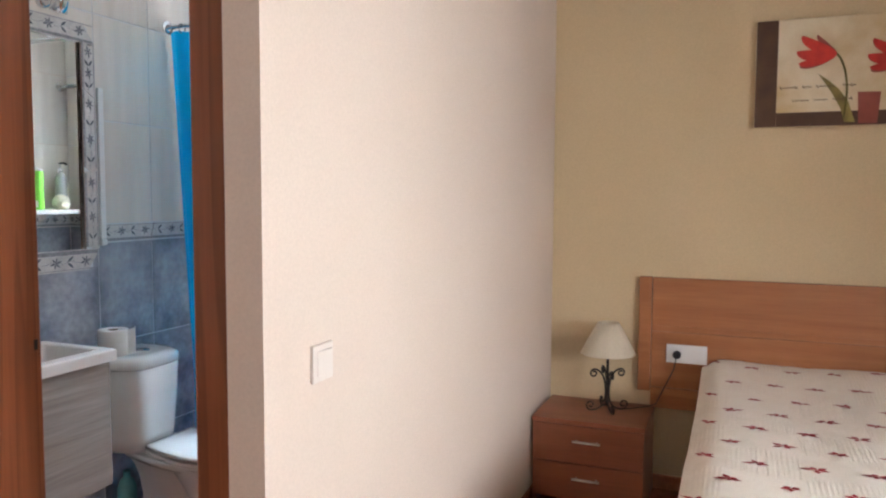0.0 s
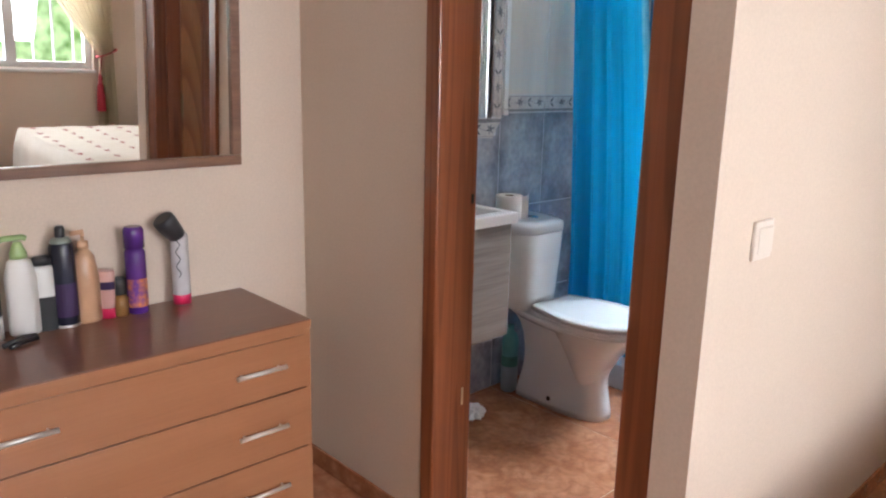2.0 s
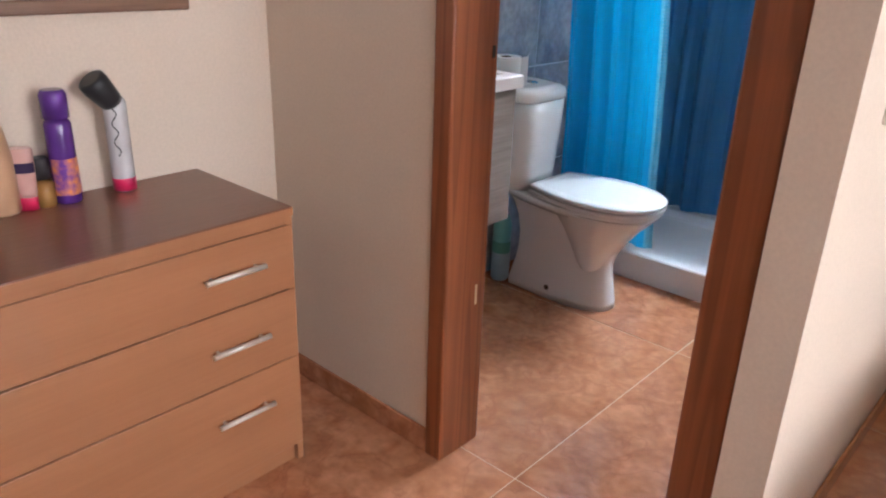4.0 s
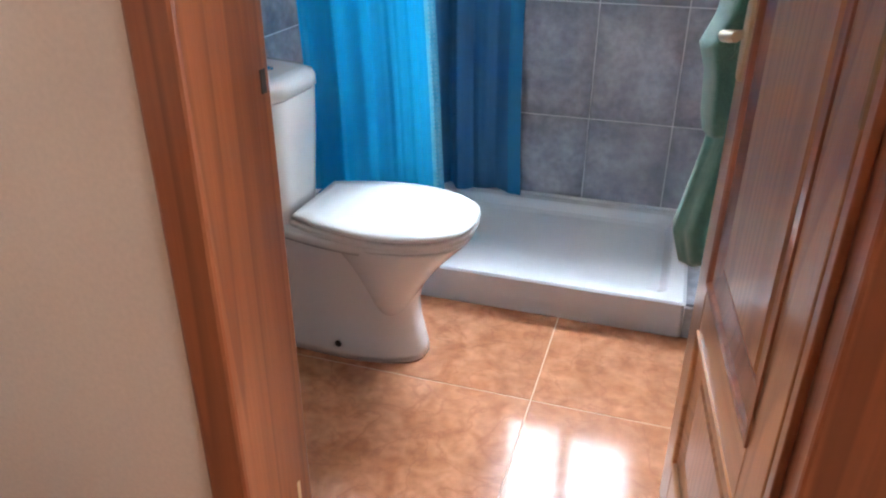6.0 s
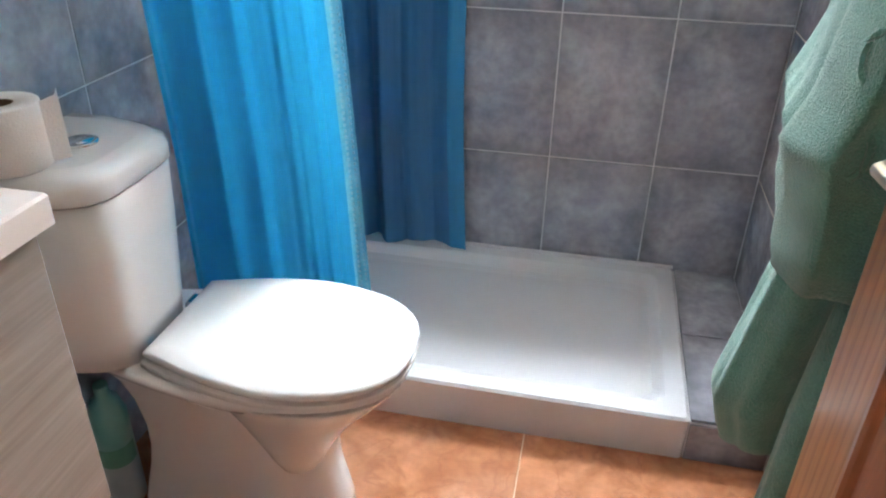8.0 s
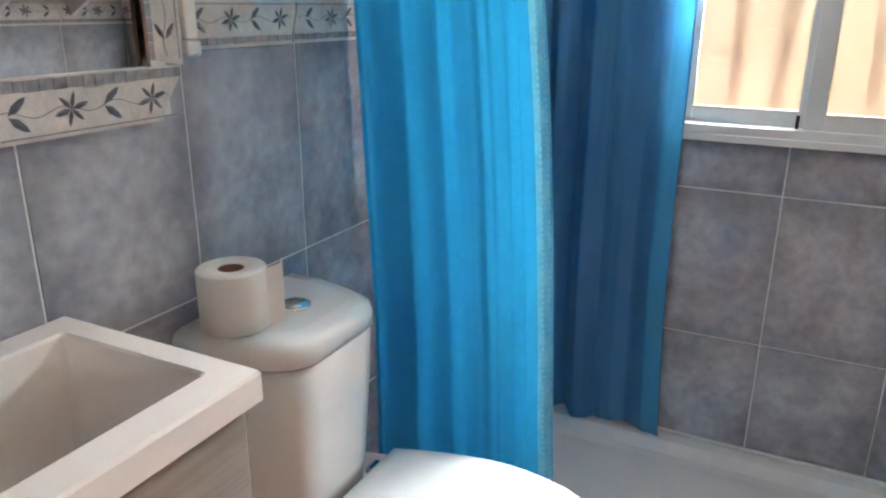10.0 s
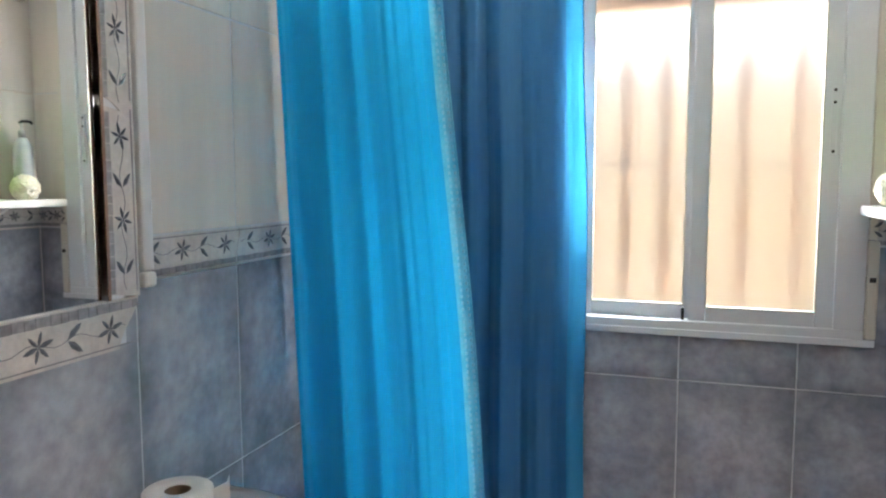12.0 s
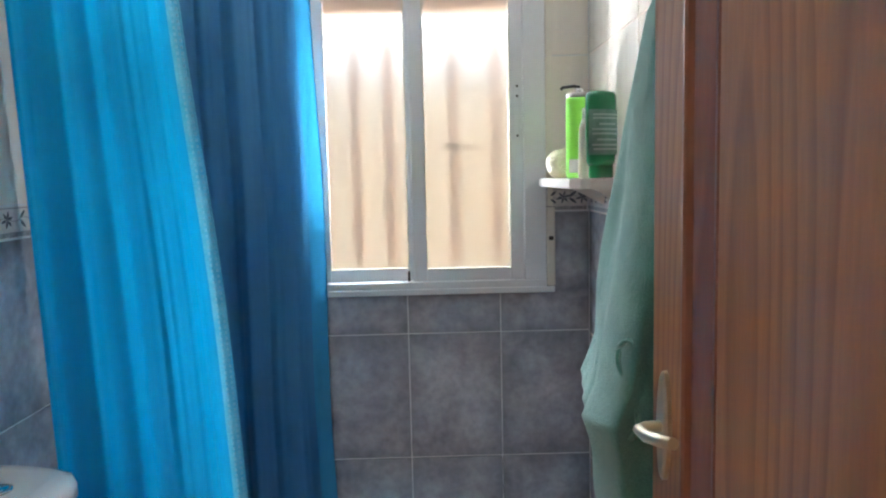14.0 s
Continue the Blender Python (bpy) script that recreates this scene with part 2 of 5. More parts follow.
M_BLACK = mat("black_plastic", (0.022, 0.022, 0.025), 0.35, scale=20, second=(0.03, 0.03, 0.034))
M_STEEL = mat("brushed_steel", (0.82, 0.80, 0.77), 0.34, metal=0.7, scale=60, second=(0.78, 0.76, 0.73), stretch=(1, 1, 1))
M_CHROME = mat("chrome", (0.80, 0.81, 0.82), 0.08, metal=1.0, scale=10, second=(0.76, 0.77, 0.78))
M_BRASS = mat("pale_brass", (0.80, 0.72, 0.55), 0.3, metal=0.9, scale=40, second=(0.72, 0.63, 0.46))
M_IRON = mat("black_wrought_iron", (0.030, 0.026, 0.024), 0.5, metal=0.6, scale=40, second=(0.05, 0.04, 0.034), bump=0.2)
M_PAPER = mat("white_tissue_paper", (0.82, 0.80, 0.77), 0.95, second=(0.78, 0.76, 0.73), scale=30, bump=0.25, grain_scale=300)
M_CARD = mat("brown_cardboard", (0.22, 0.14, 0.085), 0.9, scale=40)
M_CURTAIN_EDGE = fabric_translucent("pale_aqua_curtain_hem", (0.20, 0.56, 0.70), (0.09, 0.46, 0.66), 0.6, scale=40, stretch=(1, 1, 0.6), weave=0.10, gloss=0.5)
# rear curtain hem and cloth: front blues darkened, its shade put into the colour
M_CURTAIN_BACK_EDGE = fabric_translucent("shaded_blue_curtain_hem", (0.034, 0.27, 0.48), (0.030, 0.24, 0.44), 0.28, weave=0.04, gloss=0.5)
M_CURTAIN_BACK = fabric_translucent("shaded_blue_curtain_nylon", (0.052, 0.215, 0.40), (0.042, 0.185, 0.36), 0.38, weave=0.04, gloss=0.5)
M_CURTAIN = fabric_translucent("blue_shower_curtain_nylon", (0.009, 0.385, 0.69), (0.008, 0.345, 0.64), 0.56, weave=0.03, gloss=0.55)
M_ROBE = mat("sea_green_terry_cloth", (0.135, 0.37, 0.305), 1.0, second=(0.095, 0.28, 0.23), scale=18, amount=0.8, grain=0.22, grain_scale=420, bump=0.8, sheen=0.45)
M_SPREAD = mat("cream_quilted_bedspread", (0.80, 0.73, 0.63), 0.95, second=(0.74, 0.66, 0.55), scale=12, grain=0.10, grain_scale=260, bump=0.5, sheen=0.2)
def ribbed(m, scale, depth):
    """Woven stripes as relief on a cloth, in patches."""
    nt = m.node_tree
    b = nt.nodes["Principled BSDF"]
    geo = nt.nodes.new("ShaderNodeNewGeometry")
    wv = nt.nodes.new("ShaderNodeTexWave")
    wv.inputs["Scale"].default_value, wv.inputs["Distortion"].default_value = scale, 0.6
    nt.links.new(geo.outputs["Position"], wv.inputs[0])
    ck = nt.nodes.new("ShaderNodeTexChecker")
    ck.inputs["Scale"].default_value = 4.6
    nt.links.new(geo.outputs["Position"], ck.inputs[0])
    mul = nt.nodes.new("ShaderNodeMath")
    mul.operation = "MULTIPLY"
    nt.links.new(wv.outputs["Fac"], mul.inputs[0])
    nt.links.new(ck.outputs["Fac"], mul.inputs[1])
    bp = nt.nodes.new("ShaderNodeBump")
    bp.inputs["Strength"].default_value, bp.inputs["Distance"].default_value = 0.28, depth
    nt.links.new(mul.outputs[0], bp.inputs["Height"])
    old = [n for n in nt.nodes if n.type == "BUMP" and n != bp][0]
    nt.links.new(old.outputs[0], bp.inputs["Normal"])
    nt.links.new(bp.outputs[0], b.inputs["Normal"])


ribbed(M_SPREAD, 22.0, 0.004)
M_EMBROID = mat("dark_red_embroidery", (0.36, 0.03, 0.035), 0.9, second=(0.24, 0.018, 0.025), scale=120, bump=0.4)
M_SHADE = fabric_translucent("cream_lampshade_fabric", (0.84, 0.77, 0.62), (0.80, 0.72, 0.56), 0.35, scale=30, weave=0.08, gloss=0.9)
M_VOILE = fabric_translucent("cream_voile", (0.72, 0.64, 0.48), (0.66, 0.58, 0.42), 0.45, scale=14, weave=0.10, gloss=0.9)
M_TASSEL = mat("crimson_tassel_yarn", (0.32, 0.015, 0.03), 0.9, second=(0.2, 0.01, 0.02), scale=90)
M_MIRROR = mat("silvered_mirror", (0.86, 0.88, 0.87), 0.015, metal=1.0, second=(0.85, 0.87, 0.86), scale=3)
M_SHUTTER = mat("tan_shutter_slats", (0.46, 0.31, 0.20), 0.5, second=(0.38, 0.25, 0.155), scale=14)
M_WALLOUT = mat("sandy_render_outside", (0.44, 0.385, 0.305), 0.9, second=(0.37, 0.32, 0.245), scale=3, amount=0.8, grain=0.1)
M_GROUND = mat("pale_paving_outside", (0.42, 0.38, 0.32), 0.9, second=(0.34, 0.31, 0.26), scale=2)
# foliage glows by itself: emission stands for the daylight on it
M_HEDGE = glow("garden_foliage_glowing", (0.10, 0.26, 0.04), (0.62, 0.80, 0.42), 1.1, scale=6.0, amount=0.9)


def frosted(name, rough, tint):
    m = bpy.data.materials.new(name)
    m.use_nodes = True
    nt = m.node_tree
    b = nt.nodes["Principled BSDF"]
    b.inputs["Base Color"].default_value = (*tint, 1)
    b.inputs["Transmission Weight"].default_value = 1.0
    b.inputs["IOR"].default_value = 1.35
    geo = nt.nodes.new("ShaderNodeNewGeometry")
    tx = nt.nodes.new("ShaderNodeTexNoise")
    tx.inputs["Scale"].default_value = 14
    nt.links.new(geo.outputs["Position"], tx.inputs[0])
    mr = nt.nodes.new("ShaderNodeMapRange")
    mr.inputs[3].default_value, mr.inputs[4].default_value = rough - 0.03, rough + 0.03
    nt.links.new(tx.outputs[0], mr.inputs[0])
    nt.links.new(mr.outputs[0], b.inputs["Roughness"])
    return m


M_FROST = frosted("frosted_glass", 0.30, (0.45, 0.425, 0.40))
M_CLEAR = frosted("window_glass", 0.06, (0.97, 0.98, 0.97))


def plastic(name, colour, rough=0.3, trans=0.0):
    return mat(name, colour, rough, second=tuple(c * 0.85 for c in colour), scale=25, coat=0.2, trans=trans)


# ---- builders ----
def part(name, bm, material, parent=None, label="", smooth=False, m=None):
    """Links a bmesh as one mesh object, under a thing or a part if one is given."""
    me = bpy.data.meshes.new(name)
    bm.to_mesh(me)
    bm.free()
    me.materials.append(material)
    if smooth:
        for p in me.polygons:
            p.use_smooth = len(p.vertices) < 7
    ob = new(name, me)
    if parent:
        ob.parent = parent
    if m is not None:
        ob.matrix_basis = m
    if label:
        ob["label"] = label
    return ob


def thing(name, label, category, m=None, group="", kind=""):
    ob = new(name)
    ob.empty_display_size = 0.05
    if m is not None:
        ob.matrix_basis = m
    return tagged(ob, label, category, group, kind)


def box(lo, hi, bevel=0.0, segments=2):
    bm = bmesh.new()
    bmesh.ops.create_cube(bm, size=1)
    for v in bm.verts:
        v.co = Vector([(lo[i] + hi[i]) / 2 + v.co[i] * (hi[i] - lo[i]) for i in range(3)])
    if bevel:
        bmesh.ops.bevel(bm, geom=bm.edges[:], offset=bevel, segments=segments, affect="EDGES", profile=0.5)
    return bm


def add_box(bm, lo, hi):
    v = [bm.verts.new((x, y, z)) for z in (lo[2], hi[2]) for y in (lo[1], hi[1]) for x in (lo[0], hi[0])]
    for f in ((0, 2, 3, 1), (4, 5, 7, 6), (0, 1, 5, 4), (2, 6, 7, 3), (0, 4, 6, 2), (1, 3, 7, 5)):
        bm.faces.new([v[i] for i in f])


def loft(rings, closed=True, cap=True):
    """Skin between rings of equally many points."""
    bm = bmesh.new()
    rows = [[bm.verts.new(p) for p in r] for r in rings]
    n = len(rows[0])
    for a, b in zip(rows, rows[1:]):
        for i in range(n if closed else n - 1):
            j = (i + 1) % n
            bm.faces.new((a[i], a[j], b[j], b[i]))
    if cap and closed:
        bm.faces.new(rows[0][::-1])
        bm.faces.new(rows[-1])
    bmesh.ops.recalc_face_normals(bm, faces=bm.faces[:])
    return bm


def lathe(profile, n=28, centre=(0, 0), sx=1.0, sy=1.0):
    """A turned body from (radius, height) pairs, round or oval."""
    rings = [[(centre[0] + max(r, 1e-4) * sx * math.cos(2 * math.pi * i / n), centre[1] + max(r, 1e-4) * sy * math.sin(2 * math.pi * i / n), z)
              for i in range(n)] for r, z in profile]
    return loft(rings)


def tube(points, r, n=8):
    """A round bar along a line of points."""
    pts = [Vector(p) for p in points]
    rings = []
    for i, p in enumerate(pts):
        d = (pts[min(i + 1, len(pts) - 1)] - pts[max(i - 1, 0)]).normalized()
        side = d.cross(Vector((0.13, 0.27, 0.95) if abs(d.z) < 0.9 else (1, 0.1, 0))).normalized()
        up = side.cross(d)
        rings.append([p + r * (math.cos(2 * math.pi * k / n) * side + math.sin(2 * math.pi * k / n) * up) for k in range(n)])
    return loft(rings)


def rounded(cx, cy, hx, hy, r, z, n=5):
    """A rounded rectangle as a ring of points."""
    out = []
    for k, (sx, sy) in enumerate(((1, 1), (-1, 1), (-1, -1), (1, -1))):
        for i in range(n + 1):
            a = math.pi / 2 * (k + i / n)
            out.append((cx + sx * (hx - r) + r * math.cos(a), cy + sy * (hy - r) + r * math.sin(a), z))
    return out


def frame_bars(bm, lo, hi, w, axis):
    """Four bars round an opening, in the plane across axis."""
    a, b = [i for i in range(3) if i != axis]
    for i, j, side in ((a, b, 0), (a, b, 1), (b, a, 0), (b, a, 1)):
        l, h = list(lo), list(hi)
        if side:
            l[i] = hi[i] - w
        else:
            h[i] = lo[i] + w
        if i == b:
            l[a], h[a] = lo[a] + w, hi[a] - w
        add_box(bm, l, h)


# ---- structure ----
WEST, EAST, SOUTH, NORTH, TOP = -1.392, 2.60, -1.45, 4.169, 2.50
BW, BR, BS, BN = -1.410, -0.012, 1.880, 3.808     # tiled faces of the bathroom
DOOR_Y, CREAM = 1.757, 0.034                       # bedroom faces of the bathroom box
OPEN_L, OPEN_R, DOOR_H = -0.775, -0.053, 2.06
DOOR_YR = 1.762                                    # face of the stub beside the hinges


def wall(name, boxes, material, label):
    bm = bmesh.new()
    for lo, hi in boxes:
        add_box(bm, lo, hi)
    return tagged(part(name, bm, material), label, "wall", kind="structure")


T = 0.0018   # tile thickness, tiles stand on the wall body
wall_west = wall("wall_west", [((WEST - 0.25, SOUTH - 0.2, 0), (WEST, DOOR_Y + 0.05, TOP))], M_PLASTER, "cream painted plaster bedroom wall")
wall_bath_west = wall("wall_bath_west", [((WEST - 0.25, DOOR_Y + 0.05, 0), (BW - T, BN + 0.3, TOP))], M_GROUT, "bathroom wall of blue-grey and pale tiles with a flower border")
wall_door = wall("wall_door", [((WEST, DOOR_Y, 0), (OPEN_L, BS - T, TOP)), ((OPEN_R, DOOR_YR, 0), (CREAM, BS - T, TOP)),
                               ((OPEN_L, DOOR_Y, DOOR_H), (OPEN_R, BS - T, TOP))], M_PLASTER, "cream plaster wall with the bathroom doorway")
wall_side = wall("wall_partition", [((BR + T, BS - T, 0), (CREAM, NORTH, TOP))], M_PLASTER, "smooth cream plaster wall beside the bathroom")
WIN = (-0.905, -0.160, 0.960, 2.035)
wall_bath_north = wall("wall_bath_north", [((BW - T, BN + T, 0), (WIN[0], BN + 0.26, TOP)), ((WIN[1], BN + T, 0), (BR + T, BN + 0.26, TOP)),
                                           ((WIN[0], BN + T, 0), (WIN[1], BN + 0.26, WIN[2])), ((WIN[0], BN + T, WIN[3]), (WIN[1], BN + 0.26, TOP))],
                       M_GROUT, "tiled bathroom wall round a white sliding window")
wall_north = wall("wall_north", [((CREAM, NORTH, 0), (EAST + 0.25, NORTH + 0.25, TOP))], M_YELLOW, "ochre yellow plaster wall behind the bed")
W2 = (1.15, 2.42, 0.95, 2.08)
W3 = (-1.0, 0.30, 0.95, 2.08)
wall_east = wall("wall_east", [((EAST, SOUTH - 0.2, 0), (EAST + 0.25, W3[0], TOP)), ((EAST, W3[1], 0), (EAST + 0.25, W2[0], TOP)),
                               ((EAST, W3[0], 0), (EAST + 0.25, W3[1], W3[2])), ((EAST, W3[0], W3[3]), (EAST + 0.25, W3[1], TOP)),
                                ((EAST, W2[1], 0), (EAST + 0.25, NORTH, TOP)),
                               ((EAST, W2[0], 0), (EAST + 0.25, W2[1], W2[2])), ((EAST, W2[0], W2[3]), (EAST + 0.25, W2[1], TOP))], M_PLASTER,
                 "cream plaster wall with the bedroom window")
wall_south = wall("wall_south", [((WEST, SOUTH - 0.2, 0), (EAST, SOUTH, TOP))], M_PLASTER, "plain cream plaster wall")
ceiling = tagged(part("ceiling", box((WEST - 0.25, SOUTH - 0.2, TOP), (EAST + 0.25, NORTH + 0.25, TOP + 0.2)), M_CEIL), "white painted ceiling", "ceiling", kind="structure")
floor = tagged(part("floor", box((WEST - 0.25, SOUTH - 0.2, -0.2), (EAST + 0.25, NORTH + 0.25, -0.0012)), M_GROUT_F), "glossy terracotta tiled floor with pale joints", "floor", kind="structure")
ground = tagged(part("ground", box((-60, -60, -0.5), (60, 60, -0.25)), M_GROUND), "pale paving outside the house", "ground", kind="structure")

# skirting of fired clay along the bedroom walls
def skirting(name, lo, hi):
    return tagged(part(name, box(lo, hi, 0.004), M_FLOOR), "terracotta ceramic skirting along the plaster", "skirting", kind="structure")


skirting("baseboard_door", (WEST + 0.012, DOOR_Y - 0.010, 0), (-0.782, DOOR_Y - 0.001, 0.07))
skirting("baseboard_west", (WEST + 0.001, SOUTH, 0), (WEST + 0.011, DOOR_Y - 0.001, 0.07))
skirting("baseboard_partition", (CREAM + 0.001, DOOR_YR - 0.010, 0), (CREAM + 0.010, NORTH - 0.012, 0.07))
skirting("baseboard_return", (-0.050, DOOR_YR - 0.010, 0), (CREAM - 0.001, DOOR_YR - 0.001, 0.07))
skirting("baseboard_north", (CREAM + 0.001, NORTH - 0.011, 0), (EAST, NORTH - 0.001, 0.07))

# ---- doorway: frame and open leaf ----
door_1 = thing("door_1", "red-brown stained pine doorway to the bathroom", "door frame", kind="structure")
part("jamb", box((-0.778, DOOR_Y - 0.014, 0), (-0.724, BS + 0.012, DOOR_H), 0.005), M_DOORWOOD, door_1)
part("jamb", box((-0.144, DOOR_YR + 0.011, 0), (-0.0535, BS + 0.012, DOOR_H), 0.005), M_DOORWOOD, door_1)
part("lintel", box((-0.778, DOOR_Y - 0.013, DOOR_H - 0.001), (-0.0535, BS + 0.011, DOOR_H + 0.055), 0.005), M_DOORWOOD, door_1)
part("stop", box((-0.154, DOOR_YR + 0.062, 0), (-0.1445, DOOR_YR + 0.087, DOOR_H - 0.002), 0.002), M_DOORWOOD, door_1)
part("strike_plate", box((-0.7235, 1.852, 0.415), (-0.7222, 1.859, 0.468), 0.0004), M_BRASS, door_1, "small worn brass plate")
part("lock_plate", box((-0.7235, BS - 0.010, 1.006), (-0.7222, BS + 0.000, 1.032), 0.0004), M_IRON, door_1, "dark lock keep with a hole")
for hz in (0.30, 1.07, 1.85):
    part("hinge", lathe([(0.006, hz - 0.05), (0.007, hz - 0.045), (0.007, hz + 0.045), (0.004, hz + 0.055)], 10, (-0.142, BS + 0.014)), M_HINGE, door_1)


def door_leaf():
    """A two-panel pine leaf along +y from its hinge, seen face to -x, thickness to +x."""
    L, H, D = 0.595, 2.03, 0.036
    leaf = thing("door_leaf", "honey pine panelled door standing open into the bathroom", "door", pose(-0.146, BS + 0.012, 0.012, 0, 0, 6.4))
    st = 0.092
    for y0 in (0.0, L - st):
        part("stile", box((0, y0, 0), (D, y0 + st, H), 0.003), M_LEAF, leaf)
    rails = ((0.0, 0.16), (0.47, 0.57), (H - 0.11, H))
    for z0, z1 in rails:
        part("rail", box((0.0005, st, z0), (D - 0.0005, L - st, z1), 0.003), M_LEAF_X, leaf)
    # lower moulding takes the paler wood: its window highlight is put into the colour
    for (_, z0), (z1, _), trim, tone in zip(rails, rails[1:], (M_LEAF_X, M_LEAF_TRIM), ("sunk moulding, window highlight put into its colour", "red-brown sunk moulding")):
        y0, y1 = st, L - st
        def ring(inset, x):
            return [(x, y0 + inset, z0 + inset), (x, y1 - inset, z0 + inset), (x, y1 - inset, z1 - inset), (x, y0 + inset, z1 - inset)]
        part("panel", loft([ring(q, x) for q, x in ((0.074, 0.006), (0.068, 0.006), (0.060, 0.011), (0.0, 0.020), (0.0, D - 0.012))]), M_LEAF, leaf, "raised pine panel with bevelled edge")
        part("moulding", loft([ring(q, x) for q, x in ((-0.003, 0.004), (-0.003, -0.0035), (0.003, -0.0045), (0.008, -0.002), (0.012, 0.004), (0.018, 0.005), (0.050, 0.010), (0.058, 0.0085), (0.062, 0.0125))], cap=False), trim, leaf, tone)
    hz, hy = 0.985, L - 0.045
    plate = part("handle_plate", loft([[(x, hy + (p[0]), hz + p[1]) for p in rounded_flat] for x, rounded_flat in
                                      ((0.0, plate_ring(0.017, 0.072)), (-0.006, plate_ring(0.017, 0.072)), (-0.009, plate_ring(0.012, 0.066)))]), M_BRASS, leaf, "pale brass oval handle plate")
    part("lever", tube([(-0.006, hy, hz), (-0.028, hy, hz), (-0.040, hy - 0.008, hz), (-0.043, hy - 0.035, hz + 0.002), (-0.041, hy - 0.070, hz + 0.008), (-0.036, hy - 0.098, hz + 0.014)], 0.0075, 10),
         M_BRASS, leaf, "curved pale brass lever", True)
    part("lever", tube([(D, hy, hz), (D + 0.03, hy, hz), (D + 0.042, hy - 0.01, hz), (D + 0.045, hy - 0.10, hz + 0.012)], 0.0085, 10), M_BRASS, leaf, "", True)
    part("latch", box((0.010, L - 0.001, hz - 0.09), (0.026, L + 0.002, hz + 0.09), 0.001), M_STEEL, leaf)
    return leaf


def plate_ring(w, h, n=24):
    return [(w * math.cos(2 * math.pi * i / n) * (1 - 0.15 * abs(math.sin(2 * math.pi * i / n))), h * math.sin(2 * math.pi * i / n)) for i in range(n)]


door_leaf()

# ---- bathroom window ----
def bath_window():
    x0, x1, z0, z1 = WIN
    w = thing("window_1", "white aluminium sliding window with two frosted panes", "window", kind="structure")
    bm = bmesh.new()
    for lo, hi in (((x0 - 0.02, z0), (x1 + 0.012, z0 + 0.036)), ((x0 - 0.02, z1 - 0.036), (x1 + 0.012, z1)),
                   ((x0 - 0.02, z0 + 0.036), (x0 + 0.048, z1 - 0.036)), ((x1 - 0.056, z0 + 0.036), (x1 + 0.012, z1 - 0.036))):
        add_box(bm, (lo[0], BN - 0.012, lo[1]), (hi[0], BN + 0.07, hi[1]))
    bmesh.ops.bevel(bm, geom=bm.edges[:], offset=0.002, segments=1, affect="EDGES")
    part("window_frame", bm, M_ALU, w)
    part("window_sill", box((x0 - 0.024, BN - 0.020, z0 - 0.004), (x1 + 0.036, BN - 0.013, z0 + 0.014), 0.002), M_ALU, w)
    for px0, px1, yy, cut in ((-0.822, -0.577, BN + 0.030, -0.03), (-0.519, -0.257, BN + 0.002, 0.0)):
        sw = 0.058
        bm = bmesh.new()
        lo, hi = (px0 - sw + 0.014, yy, 1.052 - 0.062), (px1 + sw - 0.014, yy + 0.026, 1.953 + 0.055)
        frame_bars(bm, lo, hi, 0.044, 1)
        bmesh.ops.bevel(bm, geom=bm.edges[:], offset=0.002, segments=1, affect="EDGES")
        sash = part("sash", bm, M_ALU, w)
        pane = part("pane", box((lo[0] + 0.040, yy + 0.010, lo[2] + 0.040), (hi[0] - 0.040, yy + 0.015, hi[2] - 0.040)), M_FROST, sash, "frosted glass pane")
        pane.visible_shadow = False
        bm = bmesh.new()
        frame_bars(bm, (lo[0] + 0.042, yy - 0.002, lo[2] + 0.042), (hi[0] - 0.042, yy + 0.006, hi[2] - 0.042), 0.004, 1)
        part("gasket", bm, M_PVC, sash)
    latch = part("latch", box((-0.240, BN - 0.004, 1.43), (-0.226, BN + 0.0015, 1.60), 0.002), M_ALU, w)
    for zz in (1.44, 1.56, 1.59):
        part("latch_screw", lathe([(0.004, 0), (0.004, 0.0015), (0.002, 0.002)], 8), M_IRON, latch, m=pose(-0.233, BN - 0.004, zz, 90, 0, 0))
    part("slide_stop", box((-0.580, BN - 0.006, 0.998), (-0.572, BN + 0.004, 1.030), 0.001), M_IRON, w)
    strap = part("shutter_strap", box((-0.142, BN - 0.003, 1.05), (-0.126, BN - 0.001, 2.03)), M_PVC, w, "pale woven roller-shutter strap")
    part("strap_box", box((-0.147, BN - 0.016, 0.975), (-0.121, BN - 0.001, 1.22), 0.004), M_PVC, w, "cream plastic strap winder")
    part("strap_slot", box((-0.141, BN - 0.0175, 1.118), (-0.127, BN - 0.0155, 1.130)), M_IRON, w)
    # lowered part of the roller shutter, above the glass outside
    sh = part("shutter", box((x0 + 0.01, BN + 0.12, 1.85), (x1 - 0.01, BN + 0.127, 2.03)), M_SHUTTER, w, "lowered tan roller shutter")
    for k in range(4):
        part("shutter_slat", box((x0 + 0.012, BN + 0.128, 1.842 + k * 0.034), (x1 - 0.012, BN + 0.138, 1.8755 + k * 0.034), 0.0025), M_SHUTTER, sh)
    return w


bath_window()


